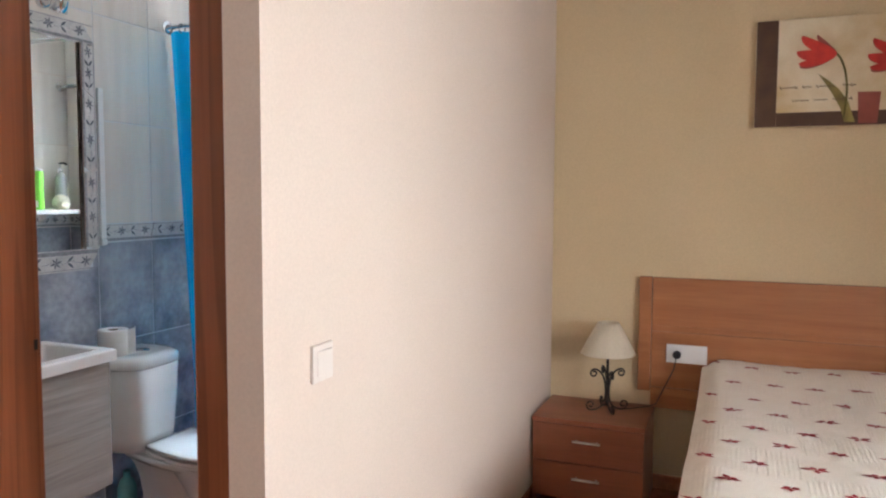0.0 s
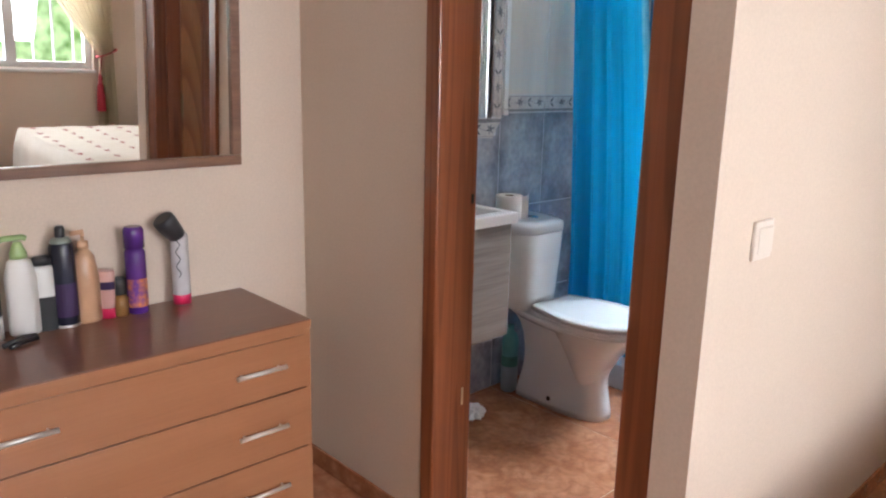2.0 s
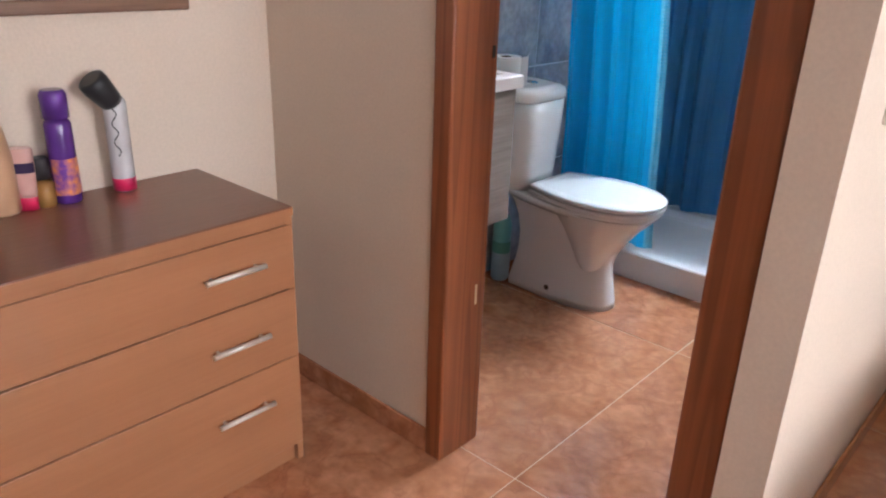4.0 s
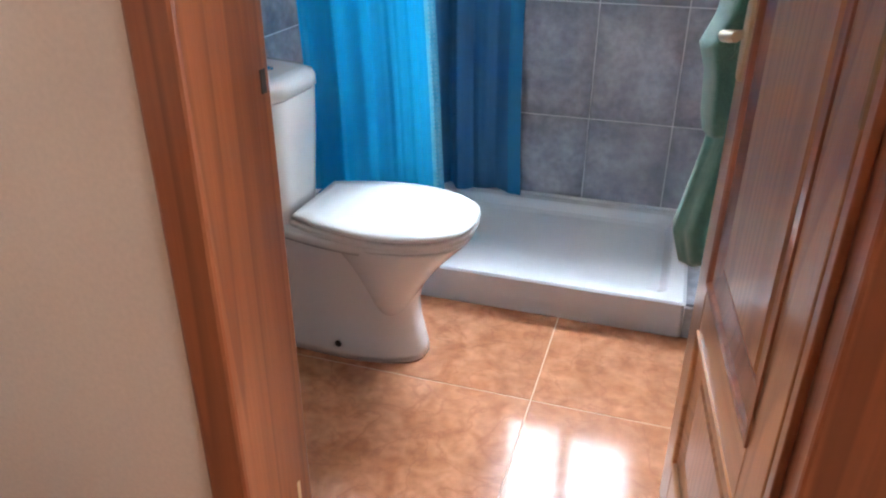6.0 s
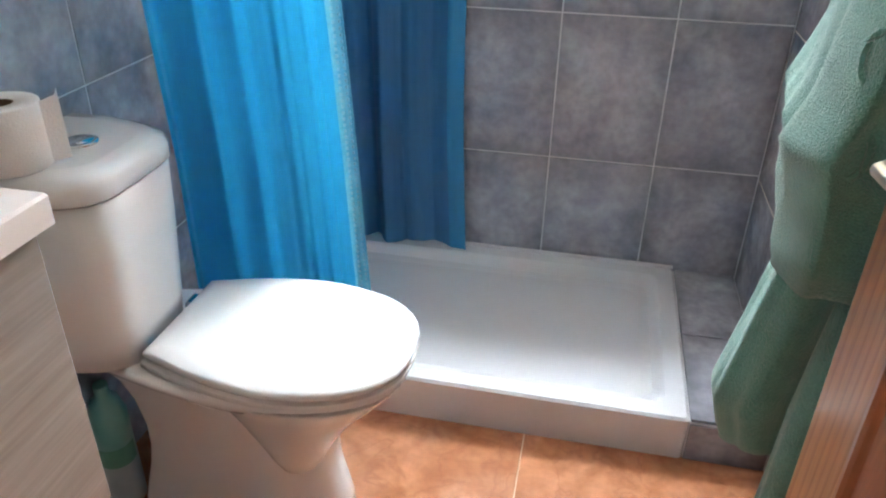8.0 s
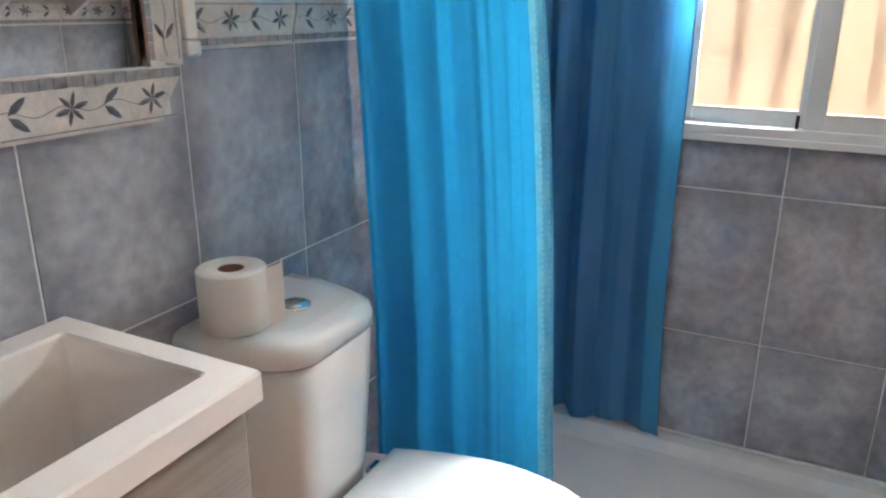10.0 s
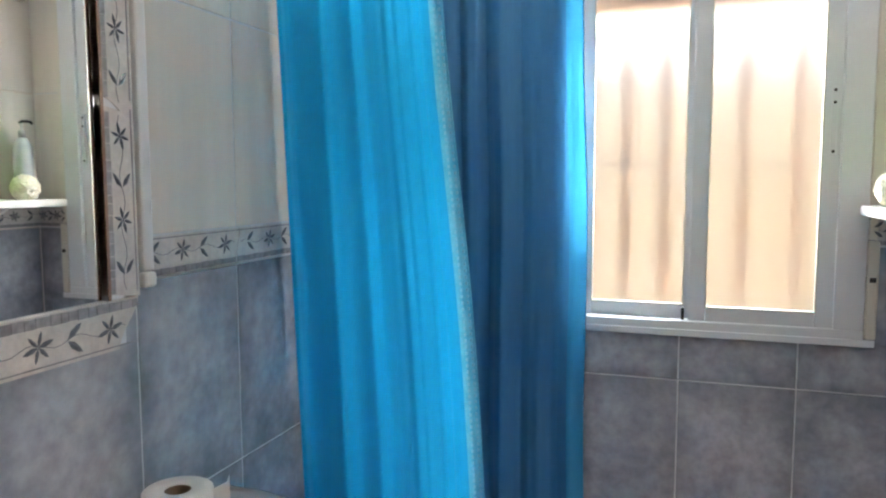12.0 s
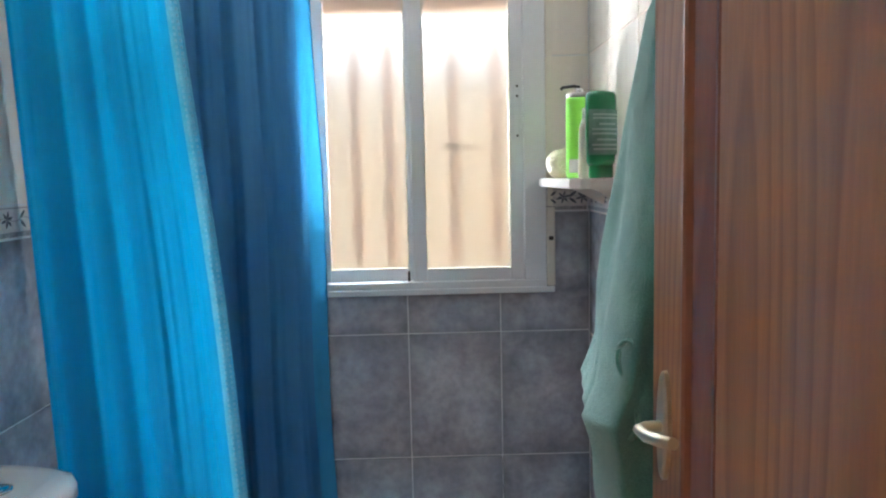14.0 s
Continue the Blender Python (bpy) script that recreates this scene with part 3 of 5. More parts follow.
def grille():
    """Wrought security bars outside the bathroom window, each pointed at both ends."""
    g = thing("window_grille", "brown iron window grille with spear-pointed bars", "grille")
    y = BN + 0.285
    for zz in (0.93, 1.42, 2.12):
        part("crossbar", box((-1.05, y - 0.004, zz - 0.007), (0.02, y + 0.004, zz + 0.007)), M_BAR, g)
    for k, x in enumerate((-0.87, -0.755, -0.640, -0.42, -0.275, -0.17)):
        prof = [(0.002, 0.95), (0.012, 1.02), (0.023, 1.12), (0.016, 1.20), (0.016, 1.62), (0.023, 1.68), (0.015, 1.76), (0.002, 1.90)]
        part("bar", lathe(prof, 8, (x, y)), M_BAR, g)
    for x in (-1.03, 0.0):
        part("bracket", box((x - 0.012, BN + 0.262, 1.38), (x + 0.012, y + 0.002, 1.40)), M_BAR, g)
    return g


M_BAR = mat("brown_painted_iron", (0.16, 0.085, 0.045), 0.5, scale=30)
grille()
garden_wall = tagged(part("garden_wall", box((-4.0, 6.3, -0.25), (3.0, 6.5, 1.98), 0.02), M_WALLOUT), "sunlit sandy rendered wall outside the bathroom window", "wall", kind="structure")

M_SKYGLOW = glow("white_hazy_sky", (0.86, 0.90, 0.93), (0.98, 0.98, 0.97), 1.6, scale=0.4)
tagged(part("backdrop_sky", box((-30, 52, -0.25), (30, 52.2, 40)), M_SKYGLOW), "white hazy sky far beyond the bathroom window", "backdrop", kind="structure")

# ---- bedroom window, seen in the mirror ----
def bed_window(name, span, mid):
    y0, y1, z0, z1 = span
    w = thing(name, "white aluminium bedroom window towards green foliage", "window", kind="structure")
    bm = bmesh.new()
    frame_bars(bm, (EAST + 0.05, y0, z0), (EAST + 0.11, y1, z1), 0.045, 0)
    add_box(bm, (EAST + 0.052, mid - 0.035, z0 + 0.045), (EAST + 0.108, mid + 0.035, z1 - 0.045))
    part("window_frame", bm, M_ALU, w)
    for a, b in ((y0 + 0.043, mid - 0.033), (mid + 0.033, y1 - 0.043)):
        p = part("pane", box((EAST + 0.078, a, z0 + 0.043), (EAST + 0.083, b, z1 - 0.043)), M_CLEAR, w)
        p.visible_shadow = False
    part("window_sill", box((EAST - 0.02, y0 - 0.01, z0 - 0.025), (EAST + 0.05, y1 + 0.01, z0 - 0.001), 0.004), M_ALU, w)
    for k in range(9):
        part("bar", tube([(EAST + 0.20, y0 + 0.07 + k * 0.14, z0 - 0.01), (EAST + 0.20, y0 + 0.07 + k * 0.14, z1 + 0.01)], 0.007), M_ALU, w)
    return w


bed_window("window_2", W2, 1.875)
bed_window("window_3", W3, -0.35)
tagged(part("backdrop", box((7.0, -4.0, -0.25), (7.05, 9.0, 4.5)), M_HEDGE), "green garden foliage beyond the window, daylight put in as glow", "backdrop", kind="structure")

# ---- shower tray and tiled ledge ----
def shower_tray():
    t = thing("shower_tray", "white acrylic shower tray with a raised rim", "shower tray")
    cx, cy, hx, hy = (BW - 0.188) / 2, (3.135 + BN) / 2, (-0.188 - BW) / 2, (BN - 3.135) / 2
    rings = [rounded(cx, cy, hx, hy, 0.012, 0.0), rounded(cx, cy, hx, hy, 0.012, 0.108), rounded(cx, cy, hx - 0.006, hy - 0.006, 0.012, 0.114),
             rounded(cx, cy, hx - 0.050, hy - 0.050, 0.03, 0.114), rounded(cx, cy, hx - 0.058, hy - 0.058, 0.035, 0.108),
             rounded(cx, cy, hx - 0.075, hy - 0.075, 0.05, 0.088), rounded(cx, cy, hx - 0.10, hy - 0.10, 0.05, 0.082), rounded(cx, cy, 0.05, 0.05, 0.04, 0.075)]
    part("rim", loft(rings[:4], cap=False), M_TRAY, t, "raised white rim and front")
    part("basin", loft(rings[3:], cap=False), M_TRAY, t)
    bead = box((BW + 0.002, BN - 0.012, 0.1142), (-0.190, BN, 0.126), 0.004)
    part("wall_seal", bead, M_TRAY, t, "white sealing bead along the wall")
    part("basin_floor", loft([rings[-1], [(p[0], p[1], 0.074) for p in rings[-1]]]), M_TRAY, t)
    return t


shower_tray()
ledge = tagged(part("tiled_ledge", box((-0.1875, 3.139, 0), (BR, BN, 0.104)), M_GROUT), "low tiled ledge between tray and wall", "ledge", kind="structure")

# ---- shower curtains on their rails ----
def curtain(label, y, tuck, left, right_top, right_low, z0, z1, folds, amp, seed, cloth=M_CURTAIN, edge=M_CURTAIN_EDGE, border_cols=9, stitched=True):
    """A gathered sheet of cloth with hem and rings; its free edge leans out towards the hem."""
    rnd = random.Random(seed)
    c = thing("shower_curtain", label, "shower curtain", group="shower curtains")
    n, m = folds * 26, 40
    ph = [rnd.uniform(0, 6.28) for _ in range(8)]
    rows = []
    for j in range(m + 1):
        v = j / m
        z = z1 + (z0 - z1) * v
        right = right_top + (right_low - right_top) * v
        row = []
        for i in range(n + 1):
            u = i / n
            a = amp * (0.55 + 0.45 * v)
            w = 2 * math.pi * folds * (u + 0.035 * math.sin(2 * math.pi * u + ph[0]) + 0.012 * math.sin(9 * u + ph[1] + 1.5 * v))
            dy = a * (0.55 + 0.45 * math.sin(5 * u + ph[5])) * math.sin(w) + 0.5 * a * math.sin(0.5 * w + ph[2]) + 0.09 * a * math.sin(2.6 * w + ph[3] + 1.5 * v)
            dy += 0.05 * a * math.sin(4.7 * w + ph[6] + 2.2 * v) * (0.4 + 0.6 * math.sin(3 * u + ph[7]) ** 2)
            x = left + (right - left) * (u + 0.008 * math.sin(w + 1.2)) + 0.007 * u * math.sin(8.5 * v + ph[1]) * min(1, 3 * v)
            row.append((x, y + tuck * min(1, v * 1.3) + dy, z + 0.004 * math.sin(w * 0.5 + ph[4]) * v))
        rows.append(row)
    part("sheet", loft([r[:1 - border_cols] for r in rows], closed=False), cloth, c, "", True)
    part("hem", loft([r[-border_cols:] for r in rows], closed=False), edge, c, "paler stitched side hem", True)
    part("hem_seam", tube([r[-1] for r in rows], 0.0022, 6), edge, c, "rolled and stitched edge", True)
    bm = bmesh.new()
    for q in range(150):
        j, f = divmod((q + 0.5) / 150 * m, 1)
        for col in (-3, -6) if stitched else ():
            a, b = Vector(rows[int(j)][col]), Vector(rows[int(j) + 1][col])
            p = a.lerp(b, f)
            add_box(bm, (p.x - 0.0022, p.y - 0.0022, p.z - 0.003), (p.x + 0.0022, p.y + 0.0022, p.z + 0.003))
    if stitched:
        part("hem_stitching", bm, M_STITCH, c, "rows of pale stitching")
    else:
        bm.free()
    for k in range(folds + 1):
        x = left + (right_top - left) * k / folds
        part("ring", tube([(x, y + 0.019 * math.cos(a), z1 + 0.012 + 0.019 * math.sin(a)) for a in [2 * math.pi * q / 12 for q in range(13)]], 0.0028, 6), M_RINGS, c, "dark curtain ring")
    return c


M_STITCH = mat("pale_aqua_thread", (0.24, 0.58, 0.74), 0.8, scale=60)
M_RINGS = plastic("dark_curtain_ring_plastic", (0.05, 0.05, 0.06))
curtain("bright blue nylon shower curtain drawn to the wall", 3.112, 0.098, BW + 0.012, -1.050, -0.922, 0.118, 2.085, 5, 0.022, 3)
curtain("blue nylon curtain hanging by the window wall, shade put into its colour", 3.765, 0.0, BW + 0.012, -0.850, -0.815, 0.128, 1.995, 6, 0.020, 5, M_CURTAIN_BACK, M_CURTAIN_BACK_EDGE, 12, False)


def rail(label, a, b):
    r = thing("curtain_rail", label, "curtain rail")
    part("tube", tube([a, b], 0.011, 12), M_CHROME, r, "", True)
    for e, s in ((a, 1), (b, -1)):
        part("flange", lathe([(0.028, 0), (0.028, 0.006), (0.016, 0.012)], 16), M_CHROME, r, m=pose(e[0], e[1], e[2], 0, 90 * s, 0))
    return r


rail("white metal shower rail across the tray", (BW + 0.001, 3.112, 2.107), (BR - 0.001, 3.112, 2.107))
rail("metal curtain rail along the window wall", (BW + 0.001, 3.765, 2.017), (BR - 0.001, 3.765, 2.017))

# ---- toilet ----
def toilet():
    t = thing("toilet", "white ceramic close-coupled toilet with its lid closed", "toilet", pose(0, 0, 0))
    cy = 2.838

    def egg(x0, x1, hw, z, back=0.65, n=36):
        """An oval outline: blunt towards the wall, round in front."""
        out = []
        for i in range(n):
            a = 2 * math.pi * i / n
            u = (1 - math.cos(a)) / 2
            x = x0 + (x1 - x0) * (1 - u)
            w = hw * abs(math.sin(a)) ** 0.75
            if u > 0.5:
                w = hw * (1 - (1 - back) * ((u - 0.5) / 0.5) ** 1.6)
            out.append((x, cy + (w if a < math.pi else -w) if 0 < i < n else cy, z))
        return out
    foot = [(-1.285, -0.870, 0.100, 0.0), (-1.285, -0.872, 0.100, 0.025), (-1.275, -0.882, 0.096, 0.07), (-1.262, -0.893, 0.092, 0.12), (-1.252, -0.896, 0.093, 0.17),
            (-1.246, -0.876, 0.100, 0.23), (-1.250, -0.828, 0.112, 0.30), (-1.262, -0.785, 0.124, 0.35), (-1.285, -0.758, 0.134, 0.384)]
    part("pedestal", loft([egg(a, b, w, z, 0.90) for a, b, w, z in foot]), M_CERAMIC, t, "", True)
    prof = [(-1.000, -0.930, 0.060, 0.13), (-1.015, -0.910, 0.084, 0.16), (-1.035, -0.896, 0.096, 0.19), (-1.062, -0.868, 0.113, 0.24), (-1.095, -0.820, 0.139, 0.305),
            (-1.125, -0.775, 0.161, 0.352), (-1.165, -0.750, 0.172, 0.380), (-1.18, -0.746, 0.173, 0.386)]
    part("bowl", loft([egg(a, b, w, z, 0.55) for a, b, w, z in prof]), M_CERAMIC, t, "", True)
    plate = [(-1.270, -0.760, 0.160, 0.366), (-1.300, -0.747, 0.172, 0.382), (-1.305, -0.744, 0.174, 0.390), (-1.305, -0.744, 0.174, 0.396), (-1.305, -0.752, 0.167, 0.400)]
    part("bowl_rim", loft([egg(a, b, w, z, 0.70) for a, b, w, z in plate]), M_CERAMIC, t, "", True)
    for s in (-1, 1):
        part("floor_bolt", lathe([(0.010, 0), (0.010, 0.003), (0.006, 0.005), (0.0, 0.005)], 12), M_IRON, t, "dark fixing hole cap", m=pose(-1.10, cy + s * 0.0965, 0.043, -90 * s, 0, 0))
    seat = [(-1.20, -0.744, 0.172, 0.4015), (-1.20, -0.737, 0.179, 0.404), (-1.20, -0.736, 0.180, 0.409), (-1.20, -0.737, 0.179, 0.414), (-1.20, -0.744, 0.172, 0.4165)]
    part("seat", loft([egg(a, b, w, z, 0.70) for a, b, w, z in seat]), M_CERAMIC, t)
    lid = [(-1.193, -0.744, 0.171, 0.4205), (-1.194, -0.737, 0.178, 0.423), (-1.195, -0.735, 0.180, 0.427), (-1.195, -0.737, 0.178, 0.433), (-1.19, -0.745, 0.171, 0.4375), (-1.17, -0.80, 0.13, 0.439)]
    part("lid", loft([egg(a, b, w, z, 0.68) for a, b, w, z in lid]), M_CERAMIC, t, "closed smooth white lid", True)
    for s in (-1, 1):
        part("hinge", tube([(-1.205, cy + s * 0.085, 0.415), (-1.205, cy + s * 0.055, 0.415)], 0.010, 10), M_CHROME, t)
    cyc = 2.798

    def tank(hw, x0, x1, z, bow):
        back = [(x0, cyc - hw, z), (x0, cyc + hw, z)]
        front = []
        for i in range(17):
            a = math.pi * i / 16
            y = cyc + hw * math.cos(a)
            front.append((x0 + (x1 - x0) * (0.32 + 0.68 * (1 - abs(math.cos(a)) ** bow)), y, z))
        return [back[0]] + [back[1]] + front
    body = [tank(0.136, -1.405, -1.205, 0.405, 6), tank(0.143, -1.405, -1.20, 0.46, 6), tank(0.156, -1.405, -1.19, 0.62, 6), tank(0.160, -1.405, -1.186, 0.7280, 6)]
    part("cistern", loft(body), M_CERAMIC, t, "", True)
    top = [tank(0.159, -1.405, -1.187, 0.7295, 6), tank(0.163, -1.406, -1.182, 0.7330, 6), tank(0.163, -1.406, -1.182, 0.7570, 6), tank(0.158, -1.405, -1.188, 0.7690, 6), tank(0.142, -1.403, -1.204, 0.7760, 6), tank(0.118, -1.40, -1.22, 0.7780, 6), tank(0.116, -1.399, -1.222, 0.7781, 6)]
    part("cistern_lid", loft(top), M_CERAMIC, t, "", True)
    part("flush_button", lathe([(0.029, 0.7760), (0.029, 0.7820), (0.024, 0.7840), (0.023, 0.7820), (0.022, 0.7850), (0.0, 0.7860)], 24, (-1.292, 2.806)), M_CHROME, t, "chrome dual flush button", True)
    part("water_pipe", tube([(-1.37, 2.66, 0.44), (-1.37, 2.655, 0.32), (-1.385, 2.65, 0.25), (-1.405, 2.65, 0.24)], 0.007), M_CHROME, t)
    return t


toilet()


def toilet_roll():
    r = thing("toilet_roll", "white toilet roll standing on the cistern with a loose end", "toilet roll", pose(-1.325, 2.697, 0.7795))
    rings = [[(q * math.cos(2 * math.pi * i / 32), q * math.sin(2 * math.pi * i / 32), z) for i in range(32)]
             for q, z in ((0.021, 0.004), (0.021, 0.098), (0.053, 0.099), (0.055, 0.097), (0.055, 0.002), (0.053, 0.0), (0.021, 0.001))]
    part("paper", loft(rings, cap=False), M_PAPER, r, "", True)
    part("core", loft([[(q * math.cos(2 * math.pi * i / 24), q * math.sin(2 * math.pi * i / 24), z) for i in range(24)] for q, z in ((0.0208, 0.002), (0.0208, 0.097), (0.0195, 0.0975), (0.0195, 0.002))], cap=False), M_CARD, r, "brown cardboard core")
    flap = [[(0.050 + 0.030 * u * 0.45, 0.022 + 0.026 * u, z + (0.006 * u if z > 0.05 else 0)) for z in (0.002, 0.05, 0.097)] for u in (0, 0.3, 0.6, 0.85, 1.0)]
    flap[-1][2] = (flap[-1][2][0], flap[-1][2][1], 0.112)
    part("loose_sheet", loft(flap, closed=False), M_PAPER, r)
    return r


toilet_roll()

# ---- vanity ----
def vanity():
    y0, y1 = 1.90, 2.450
    v = thing("vanity_cabinet", "wall-hung grey-brown oak vanity cabinet", "cabinet")
    bm = bmesh.new()
    add_box(bm, (BW, y0, 0.395), (-1.104, y1, 0.64))
    for lo, hi in (((BW, y0), (-1.104, y0 + 0.016)), ((BW, y1 - 0.016), (-1.104, y1)), ((BW, y0 + 0.016), (BW + 0.012, y1 - 0.016))):
        add_box(bm, (*lo, 0.64), (*hi, 0.830))
    part("body", bm, M_CABINET, v)
    for z0, z1 in ((0.396, 0.828),):
        part("door", box((-1.103, y0 + 0.002, z0), (-1.085, y1 - 0.001, z1), 0.0015), M_CABINET, v)
    b = thing("washbasin", "white rectangular resin washbasin with a deep basin", "washbasin")
    cx, cy = (BW - 1.067) / 2, (y0 - 0.01 + 2.464) / 2
    hx, hy = (-1.067 - BW) / 2, (2.464 - y0 + 0.01) / 2
    ix, iy, ic = 0.124, hy - 0.036, cx - 0.002
    rings = [rounded(cx, cy, hx, hy, 0.004, 0.8305), rounded(cx, cy, hx, hy, 0.004, 0.865), rounded(cx, cy, hx - 0.003, hy - 0.003, 0.004, 0.869),
             rounded(ic, cy, ix, iy, 0.006, 0.869), rounded(ic, cy, ix - 0.003, iy - 0.003, 0.008, 0.865), rounded(ic, cy, ix - 0.012, iy - 0.014, 0.03, 0.700),
             rounded(ic, cy, ix - 0.022, iy - 0.026, 0.03, 0.690), rounded(ic, cy, 0.02, 0.02, 0.01, 0.686)]
    part("basin", loft(rings, cap=False), M_RESIN, b)
    part("drain", lathe([(0.030, 0.686), (0.030, 0.692), (0.024, 0.693), (0.0, 0.692)], 20, (ic, cy)), M_CHROME, b)
    tp = part("tap", lathe([(0.026, 0.869), (0.026, 0.874), (0.021, 0.878), (0.021, 0.955), (0.018, 0.960)], 20, (BW + 0.032, cy - 0.05)), M_CHROME, b, "chrome mixer tap", True)
    part("spout", tube([(BW + 0.032, cy - 0.05, 0.925), (BW + 0.09, cy - 0.05, 0.93), (BW + 0.125, cy - 0.05, 0.922)], 0.011, 10), M_CHROME, tp, "", True)
    part("lever", tube([(BW + 0.032, cy - 0.05, 0.960), (BW + 0.036, cy - 0.05, 0.972), (BW + 0.10, cy - 0.05, 0.985)], 0.006, 8), M_CHROME, tp, "", True)


vanity()


# ---- small bathroom things ----
cover = thing("cable_cover", "white plastic cable cover beside the mirror", "cable cover")
part("channel", box((BW + 0.001, 2.722, 1.222), (BW + 0.014, 2.748, 1.80), 0.004), M_WHITE, cover)
part("end_cap", box((BW + 0.001, 2.720, 1.196), (BW + 0.017, 2.750, 1.2215), 0.005), M_WHITE, cover, "rounded white end cap")


def shelf():
    s = thing("wall_shelf", "small white corner shelf with bottles", "shelf")
    z1 = 1.308
    bm = loft([[(-0.172, 3.782, z), (BR - 0.0005, 3.782, z), (BR - 0.0005, 3.240, z), (-0.128, 3.240, z), (-0.150, 3.250, z), (-0.172, 3.290, z)] for z in (z1 - 0.024, z1)])
    bmesh.ops.bevel(bm, geom=bm.edges[:], offset=0.003, segments=2, affect="EDGES")
    part("board", bm, M_RESIN, s)
    for y in (3.33, 3.60):
        part("bracket", loft([[(BR - 0.0005, y - 0.008, z1 - 0.025), (BR - 0.0005, y + 0.008, z1 - 0.025), (BR - 0.10, y + 0.008, z1 - 0.025), (BR - 0.10, y - 0.008, z1 - 0.025)],
                             [(BR - 0.0005, y - 0.008, z1 - 0.075), (BR - 0.0005, y + 0.008, z1 - 0.075), (BR - 0.008, y + 0.008, z1 - 0.075), (BR - 0.008, y - 0.008, z1 - 0.075)]]), M_RESIN, s)
    return z1


def bottle(name, label, at, profile, material, cap=None, cap_material=None, sx=1.0, sy=1.0, turn=0, label_band=None, band_material=None, category="bottle", tip=0, cap_name="cap"):
    b = thing(name, label, category, pose(at[0], at[1], at[2], 0, tip, turn))
    body = part("body", lathe(profile, 24, (0, 0), sx, sy), material, b, "", True)
    if cap:
        part(cap_name, lathe(cap, 20, (0, 0), sx, sy), cap_material, b, "", True)
    if label_band:
        z0, z1, r = label_band
        part("label", loft([[(r * sx * math.cos(a), r * sy * math.sin(a), z) for a in [math.pi * (-0.42 + 0.84 * k / 10) for k in range(11)]] for z in (z0, z1)], closed=False), band_material, b, "printed label")
    return b


SH = shelf()
M_BARS = mat("pale_grey_print", (0.42, 0.50, 0.45), 0.5, second=(0.34, 0.42, 0.37), scale=60)
P_DKGREEN = plastic("dark_green_plastic", (0.012, 0.16, 0.055), 0.22)
P_LIME = plastic("lime_green_plastic", (0.22, 0.62, 0.06), 0.28)
P_GREYCLEAR = plastic("clear_grey_plastic", (0.55, 0.56, 0.54), 0.25)
P_CREAM = plastic("cream_bottle_plastic", (0.72, 0.66, 0.52), 0.3)
P_LABEL = mat("grey_green_label", (0.16, 0.27, 0.21), 0.5, second=(0.10, 0.20, 0.15), scale=90, amount=1.0)
P_TEAL = plastic("teal_plastic", (0.16, 0.45, 0.42), 0.3)
bottle("shampoo_bottle", "dark green shampoo bottle with a pale label on the shelf", (-0.096, 3.285, SH), [(0.033, 0.030), (0.036, 0.042), (0.0385, 0.11), (0.0385, 0.178), (0.037, 0.196), (0.033, 0.202), (0.024, 0.204)], P_DKGREEN,
       [(0.030, 0), (0.031, 0.004), (0.031, 0.028), (0.029, 0.031)], P_DKGREEN, 0.66, 1.12, -62, (0.055, 0.160, 0.0396), P_LABEL)
for k, (z, half) in enumerate(((0.148, 0.30), (0.140, 0.30), (0.126, 0.18), (0.114, 0.32), (0.104, 0.32), (0.090, 0.22), (0.078, 0.32), (0.068, 0.30))):
    bars = loft([[(0.0404 * 0.66 * math.cos(a), 0.0404 * 1.12 * math.sin(a), zz) for a in [math.pi * half * (-1 + q / 5) for q in range(11)]] for zz in (z - 0.0022, z + 0.0022)], closed=False)
    part("printed_line", bars, M_BARS, bpy.data.objects["shampoo_bottle"], "illegible printed line")
bottle("lotion_bottle", "slim cream lotion bottle on the shelf", (-0.112, 3.360, SH), [(0.026, 0), (0.030, 0.01), (0.027, 0.12), (0.018, 0.145)], P_CREAM, [(0.017, 0.146), (0.017, 0.17), (0.014, 0.172)], M_WHITE, 0.6, 1.0, -50)
bottle("lotion_bottle", "slim cream lotion bottle on the shelf", (-0.070, 3.400, SH), [(0.024, 0), (0.027, 0.01), (0.025, 0.11), (0.015, 0.135)], P_CREAM, [(0.015, 0.136), (0.015, 0.158), (0.012, 0.16)], M_WHITE, 0.6, 1.0, -70)
b = bottle("shower_gel_bottle", "lime green shower gel bottle with a flat white cap", (-0.098, 3.520, SH), [(0.036, 0), (0.039, 0.005), (0.039, 0.04), (0.0385, 0.208), (0.037, 0.214)], P_LIME,
           [(0.0375, 0.2145), (0.0375, 0.222), (0.034, 0.225)], M_WHITE, 0.90, 1.0, -70, (0.015, 0.05, 0.0405), M_WHITE)
bottle("soap_dispenser", "clear grey soap dispenser with a dark pump on the shelf", (-0.070, 3.700, SH), [(0.030, 0), (0.033, 0.008), (0.033, 0.18), (0.014, 0.21)], P_GREYCLEAR,
       [(0.012, 0.211), (0.012, 0.235), (0.004, 0.236), (0.004, 0.262)], P_GREYCLEAR, 0.9, 1.0, 0)
pump_head = bpy.data.objects["soap_dispenser"]
part("pump_head", tube([(0.008, 0, 0.262), (-0.010, 0, 0.266), (-0.042, 0, 0.262), (-0.047, 0, 0.255)], 0.005, 8), M_BLACK, pump_head, "dark pump head", True)
part("cap_nub", lathe([(0.008, 0.2252), (0.008, 0.236), (0.006, 0.238)], 12), M_WHITE, b, "small white nub", True)


